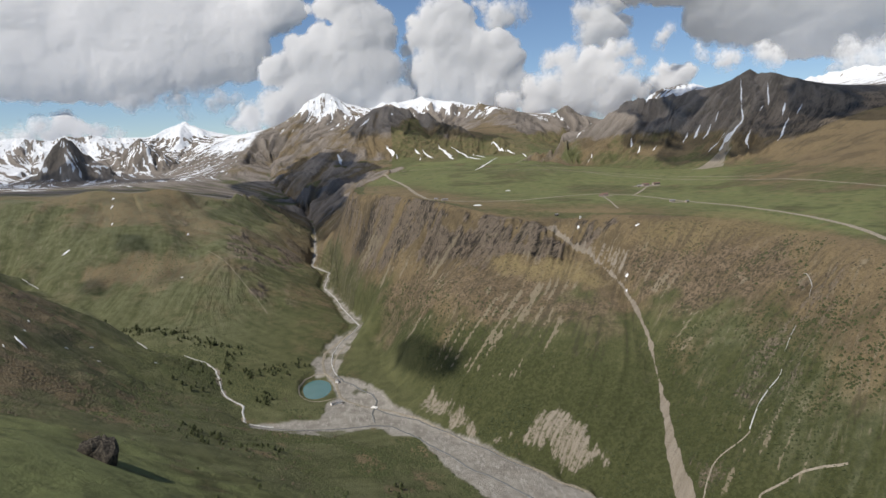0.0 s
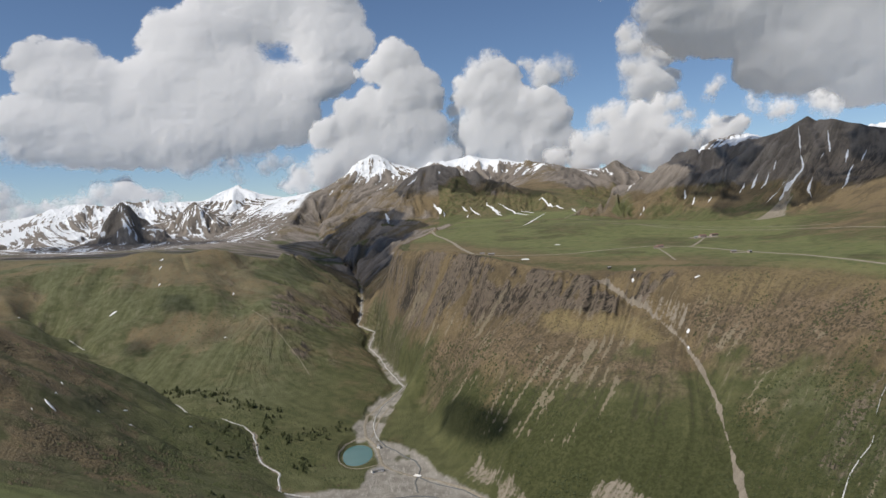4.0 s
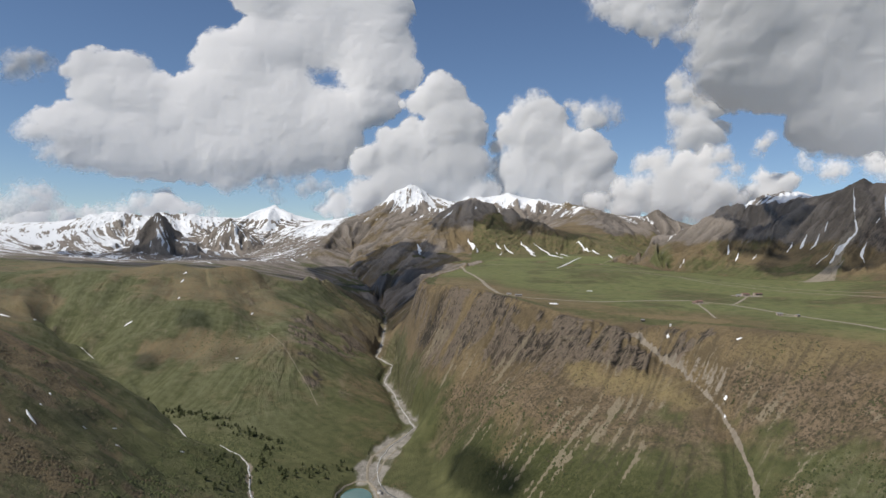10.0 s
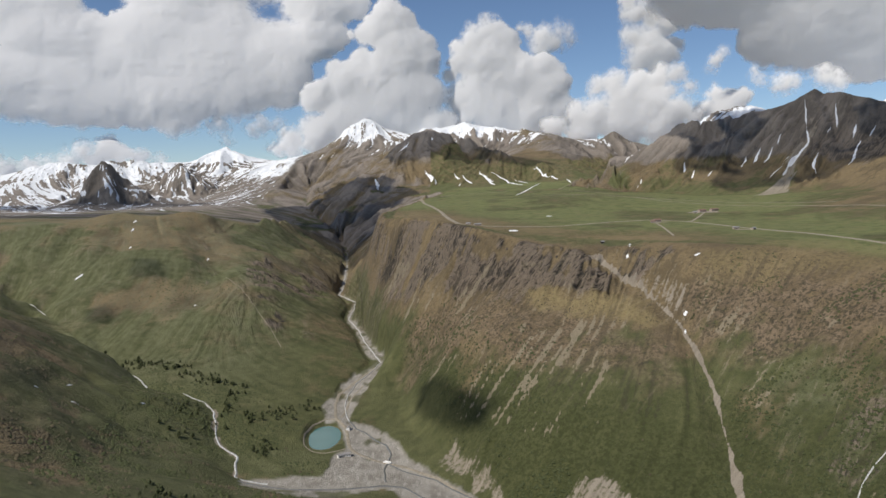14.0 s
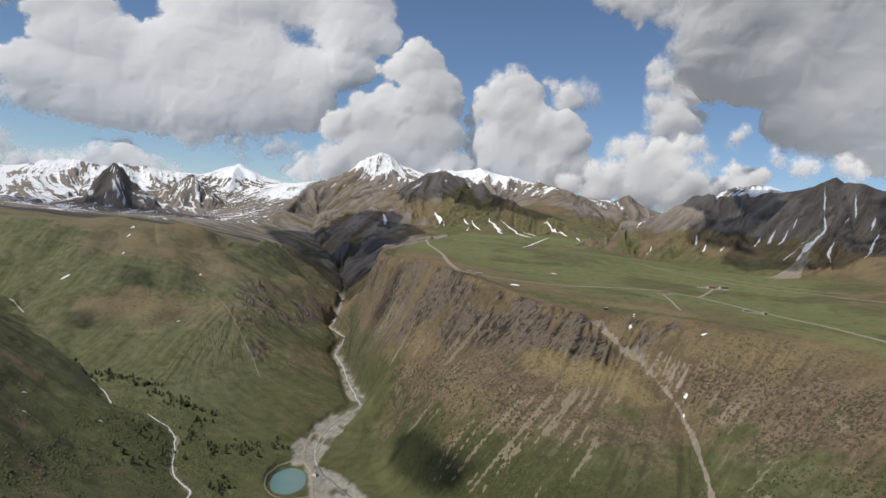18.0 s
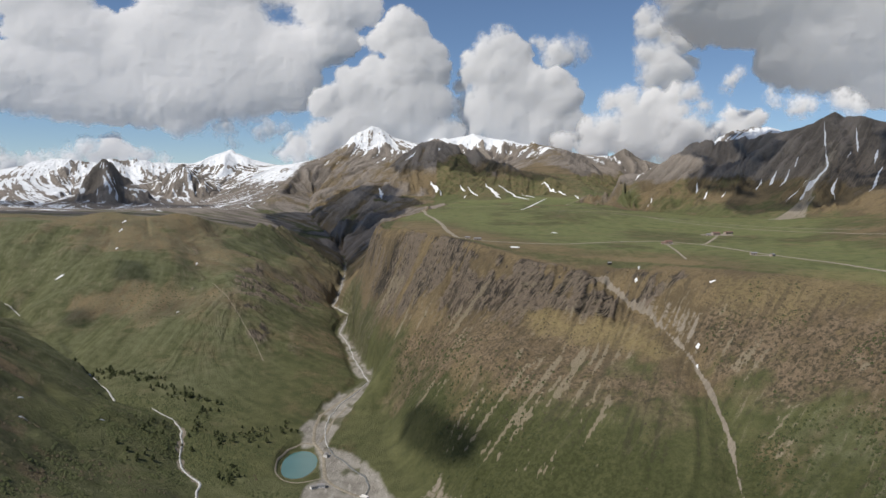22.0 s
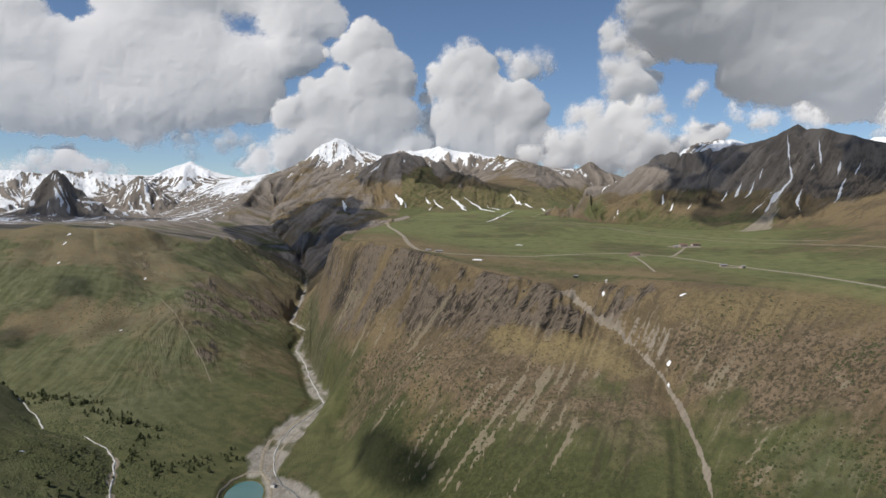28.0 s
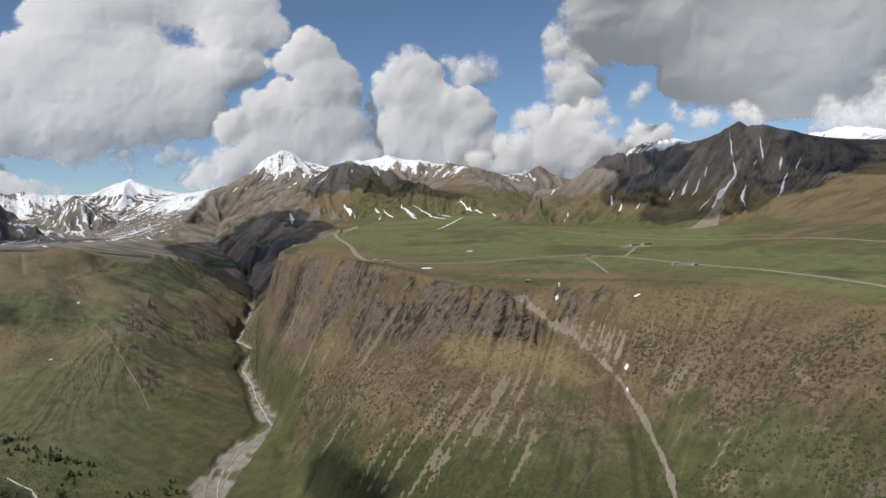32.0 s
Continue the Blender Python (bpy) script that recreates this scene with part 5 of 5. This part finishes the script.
house(-137, 925, 6, 5, 3.0, 80, WHITE_MAT, TIN_MAT, "small white pump house on the pond bank", "hut")
house(-128, 845, 9, 5, 3.0, 10, WHITE_MAT, TIN_MAT, "long white shed by the river road", "shed")
house(-136, 840, 6, 4, 2.6, 40, WHITE_MAT, TIN_MAT, "small white shed by the river road", "shed")
house(553, 1532, 16, 9, 4.0, 15, WALL_MAT, ROOF_MAT, "stone farmhouse with rusty roof on the plateau")
house(585, 1548, 20, 7, 3.2, 25, WALL_MAT, ROOF_MAT, "low stone barn with rusty roof", "barn")
house(532, 1512, 9, 7, 3.0, -10, WALL_MAT, TIN_MAT, "small stone house with tin roof")
house(393, 1318, 12, 8, 3.4, 10, WALL_MAT, ROOF_MAT, "brown stone house with rusty roof beside road")
house(380, 1300, 8, 6, 2.8, -20, WALL_MAT, ROOF_MAT, "small brown hut with rusty roof", "hut")
house(462, 1130, 9, 5, 2.8, 5, WALL_MAT, TIN_MAT, "low stone hut with tin roof by road", "hut")
house(480, 1108, 7, 5, 2.6, 30, WALL_MAT, TIN_MAT, "small stone hut with tin roof", "hut")
house(58, 1250, 12, 5, 2.8, 5, WALL_MAT, TIN_MAT, "long grey shed above the cliff edge", "shed")
house(42, 1268, 8, 5, 2.6, -12, WALL_MAT, TIN_MAT, "small grey shed above the cliff edge", "shed")
house(236, 1066, 5, 4, 2.4, 12, DARK_MAT, TIN_MAT, "dark timber hut on the plateau rim", "hut")

bridge = empty("bridge", -78, 829, float(ground_z(-78, 829)), "short pale concrete bridge over the river channel", "bridge")
bridge.matrix_world = pose(-78, 829, float(ground_z(-78, 829)), 0, 0, -30)
part("deck", box(9, 4.6, 0.5, WHITE_MAT, name="deck"), bridge, at=(0, 0, 0.6))
for sgn in (-1, 1):
    part("parapet", box(9, 0.3, 0.8, WHITE_MAT, name="parapet"), bridge, at=(0, sgn * 2.2, 1.1))
    part("abutment", box(0.8, 4.6, 0.9, WHITE_MAT, name="abutment"), bridge, at=(sgn * 4.2, 0, -0.3))


# ---- crag, boulders ----
st = Mat("dark_crag", 0.9)
CRAG_MAT = st.color(st.mix(st.step(st.noise(0.5, 6, rough=0.7), 0.4, 0.65), (0.022, 0.019, 0.015), (0.085, 0.072, 0.055)))
st.bump(st.noise(0.8, 5), 0.8)


st = Mat("brown_stone", 0.9)
STONE_MAT = st.color(st.mix(st.step(st.noise(0.5, 6, rough=0.7), 0.4, 0.65), (0.075, 0.062, 0.05), (0.19, 0.155, 0.12)))


def boulder(x, y, size, seed, label, mat=CRAG_MAT, tall=1.0, name="boulder"):
    v, f = ball(12, 18)
    v = v * (1 + 0.55 * fbm(v[:, 0] * 50 + 90 * seed, v[:, 1] * 50 + v[:, 2] * 37, 45, 4, seed, 0.6))[:, None] * (size, size * 0.8, size * tall)
    ob = new(name, mesh_of(name, v, f, mat, False))
    ob.matrix_world = pose(x, y, float(ground_z(x, y)) + size * tall * 0.3, 0, 0, 40 * seed)
    return tagged(ob, label, name)


boulder(-247, 371, 13, 3, "big dark crag standing on green hillside", tall=0.95, name="crag")
boulder(-254, 369, 10, 5, "dark crag beside a bigger one", tall=0.9, name="crag")
for k in range(7):
    a, b = [(125, 1060), (40, 1165), (85, 1105), (160, 1035), (10, 1210)][k % 5]
    boulder(a + random.uniform(-18, 18), b + random.uniform(-14, 6), random.uniform(1.2, 2.4), k + 9, "brown rock outcrop in the cliff band", mat=STONE_MAT, tall=1.3, name="rock")


# ---- trees and bushes ----
lf = Mat("leaf_dark", 0.8)
LEAF_MAT = lf.color(lf.mix(lf.step(lf.noise(0.5, 5, rough=0.7), 0.35, 0.65), (0.038, 0.046, 0.018), (0.078, 0.088, 0.034)))
bk = Mat("bark", 0.9)
BARK_MAT = bk.color(bk.mix(bk.noise(3, 4), (0.06, 0.05, 0.04), (0.13, 0.11, 0.09)))


def clumps(count, spread, height, seed, size):
    """A crown of many small uneven clumps with gaps."""
    rs = np.random.RandomState(seed)
    v0, f0 = ball(4, 6)
    verts, faces = [], []
    for _ in range(count):
        a, t = rs.uniform(0, 2 * math.pi), rs.uniform(0, 1)
        reach = spread * math.sin(math.pi * (0.25 + 0.7 * t)) * rs.uniform(0.3, 1.0)
        c = (reach * math.cos(a), reach * math.sin(a), height * (0.28 + 0.72 * t))
        q = v0 * size * rs.uniform(0.6, 1.4) * rs.uniform(0.75, 1.25, v0.shape) + c
        faces += [tuple(i + len(verts) for i in f) for f in f0]
        verts += list(q)
    return mesh_of("crown", verts, faces, LEAF_MAT, False)


def trunk(height, radius, seed):
    rs = np.random.RandomState(seed)
    verts, faces = [], []
    rings = [(0, 0, -0.5, radius * 1.3), (0.1, 0, height * 0.3, radius), (-0.1, 0.15, height * 0.6, radius * 0.7), (0.1, 0, height * 0.9, radius * 0.2)]
    for x, y, z, r in rings:
        verts += [(x + r * math.cos(a), y + r * math.sin(a), z) for a in np.linspace(0, 2 * math.pi, 6, endpoint=False)]
    for i in range(3):
        faces += [(6 * i + k, 6 * i + (k + 1) % 6, 6 * i + 6 + (k + 1) % 6, 6 * i + 6 + k) for k in range(6)]
    for _ in range(4):
        a, z = rs.uniform(0, 6.28), height * rs.uniform(0.35, 0.7)
        o = len(verts)
        tip = (0.28 * height * math.cos(a), 0.28 * height * math.sin(a), z + 0.2 * height)
        verts += [(radius * 0.4, 0, z), (-radius * 0.3, radius * 0.3, z), (-radius * 0.3, -radius * 0.3, z), tip]
        faces += [(o, o + 1, o + 3), (o + 1, o + 2, o + 3), (o + 2, o, o + 3)]
    return mesh_of("trunk", verts, faces, BARK_MAT)


def tree(kind):
    h = (9.0, 7.0, 11.0)[kind]
    ob = empty("tree", 0, 0, 0, ("dark green leafy tree on grassy slope", "small dark green tree on grassy slope", "tall dark green tree on grassy slope")[kind], "tree", "trees on the valley slopes")
    part("trunk", trunk(h, 0.28, kind), ob)
    part("crown", clumps(26, h * 0.33, h, 30 + kind, h * 0.13), ob)
    return ob


TREES = [tree(k) for k in range(3)]
GROVES = ((-530, 1153, 16, 6, 22), (-481, 1128, 18, 6, 26), (-440, 1108, 16, 6, 20), (-395, 1074, 14, 7, 20), (-352, 1050, 14, 7, 26), (-318, 1005, 9, 16, 22), (-302, 955, 6, 18, 16),
          (-262, 925, 9, 14, 20), (-236, 950, 10, 16, 22), (-225, 850, 12, 14, 20), (-205, 985, 12, 18, 12), (-340, 905, 16, 16, 20), (-320, 830, 16, 14, 14),
          (-252, 610, 16, 12, 16), (-225, 560, 20, 14, 16), (-190, 610, 20, 10, 14), (-110, 440, 50, 40, 14), (-30, 520, 40, 26, 10))
planted = 0
for gx0, gy0, sx, sy, count in GROVES:
    for _ in range(count):
        x, y = gx0 + random.gauss(0, sx), gy0 + random.gauss(0, sy)
        if float(bilinear(bed, np.array((x / np.interp(y, yy, half) + 1) / 2 * (COLS - 1)), np.array(np.interp(y, yy, np.arange(ROWS))))) > 0.05:
            continue
        if math.hypot((x - POND_C.x) / 34, (y - POND_C.y) / 64) < 1:
            continue
        proto = TREES[planted % 3]
        k = random.uniform(0.32, 0.68)
        m = pose(x, y, float(ground_z(x, y)), 0, 0, random.uniform(0, 360))
        if planted < 3:
            proto.matrix_world = m
        else:
            ob = copy_thing(proto, m)
            ob.scale = (k, k, k)
        planted += 1


def thicket(name, count, where, size, mat, label, seed):
    """Low bushes past counting, one mesh."""
    rs = np.random.RandomState(seed)
    x, y = where(rs, count)
    z = ground_z(x, y)
    base = np.array([(1, 0, 0), (0.3, 0.95, 0), (-0.8, 0.6, 0), (-0.8, -0.6, 0), (0.3, -0.95, 0), (0.1, 0.1, 0.9)])
    tri = np.array([(k, (k + 1) % 5, 5) for k in range(5)])
    n = len(x)
    k = size * rs.uniform(0.45, 1.6, n) ** 1.3
    jig = rs.uniform(0.6, 1.4, (n, 6, 3))
    v = base[None] * jig * k[:, None, None] + np.stack([x, y, z - 0.3], -1)[:, None]
    f = (tri[None] + 6 * np.arange(n)[:, None, None]).reshape(-1, 3)
    me = bpy.data.meshes.new(name)
    me.vertices.add(n * 6)
    me.vertices.foreach_set("co", v.astype(np.float32).ravel())
    me.loops.add(f.size)
    me.loops.foreach_set("vertex_index", f.ravel().astype(np.int32))
    me.polygons.add(len(f))
    me.polygons.foreach_set("loop_start", np.arange(0, f.size, 3, dtype=np.int32))
    me.update(calc_edges=True)
    me.materials.append(mat)
    return tagged(new(name, me), label, "bushes", kind="stuff")


def cover_at(a, x, y):
    return bilinear(a, (x / np.interp(y, yy, half) + 1) / 2 * (COLS - 1), np.interp(y, yy, np.arange(ROWS)))


def scatter(x0, x1, y0, y1, weight):
    def where(rs, count):
        x, y = rs.uniform(x0, x1, count), rs.uniform(y0, y1, count)
        keep = (cover_at(weight, x, y) > rs.uniform(0, 1, count)) & (cover_at(bed, x, y) < 0.05) & (cover_at(debris, x, y) < 0.3)
        keep &= np.hypot((x - POND_C.x) / 32, (y - POND_C.y) / 60) > 1
        return x[keep], y[keep]
    return where


thicket("bushes", 20000, scatter(-80, 420, 500, 1150, lush * smooth(fine + patch, -0.3, 0.3)), 1.3, LEAF_MAT, "dark green low bushes on the steep slope", 5)
thicket("bushes", 34000, scatter(-620, -60, 400, 1500, smooth(Y, 420, 540) * lush * smooth(fine, -0.05, 0.3) * (left_side > 0)), 1.2, LEAF_MAT, "dark green bushes on the valley side", 6)
hb = Mat("heath", 0.9)
HEATH_MAT = hb.color(hb.mix(hb.step(hb.noise(0.3, 5), 0.35, 0.65), (0.060, 0.048, 0.032), (0.115, 0.095, 0.055)))
thicket("scrub", 42000, scatter(-200, 520, 560, 1400, right_face * np.maximum(0.5 * dry, scrub) * smooth(fine, -0.25, 0.2)), 1.0, HEATH_MAT, "brown dry scrub on the upper slope", 7)
thicket("bushes", 16000, scatter(-200, 120, 470, 720, smooth(Y, 470, 560) * smooth(fbm(X, Y, 60, 4, 83), -0.05, 0.25) * (bed < 0.05) * 0.7), 1.5, LEAF_MAT, "dense green bushes on the near river bank", 8)
thicket("bushes", 22000, scatter(270, 560, 430, 900, right_face * smooth(fbm(X, Y, 40, 4, 85), -0.1, 0.3) * 0.8), 1.1, LEAF_MAT, "dark bushes round the waterfall ravine", 9)
bluff = smooth(fbm(X, Y, 42, 4, 89) + 0.35, 0.1, 0.5) * (1 - smooth(np.abs(TRIB_D - 45), 25, 70)) * (X < -195) * (Z0 < 75)
mats = smooth(fbm(X, Y * 1.8, 30, 4, 93), 0.06, 0.22) * left_side * (Z0 < 120)
thicket("bushes", 11000, scatter(-400, -120, 540, 960, mats), 1.4, LEAF_MAT, "mats of dark green juniper bushes", 12)
thicket("bushes", 13000, scatter(-480, -190, 820, 1240, bluff), 1.3, LEAF_MAT, "dense bushes on the bluff above the stream", 11)
thicket("scrub", 30000, scatter(-620, -120, 440, 860, left_side * dry * smooth(fbm(X, Y, 50, 4, 87), -0.15, 0.25)), 1.2, HEATH_MAT, "dark brown scrub on the near hillside", 10)
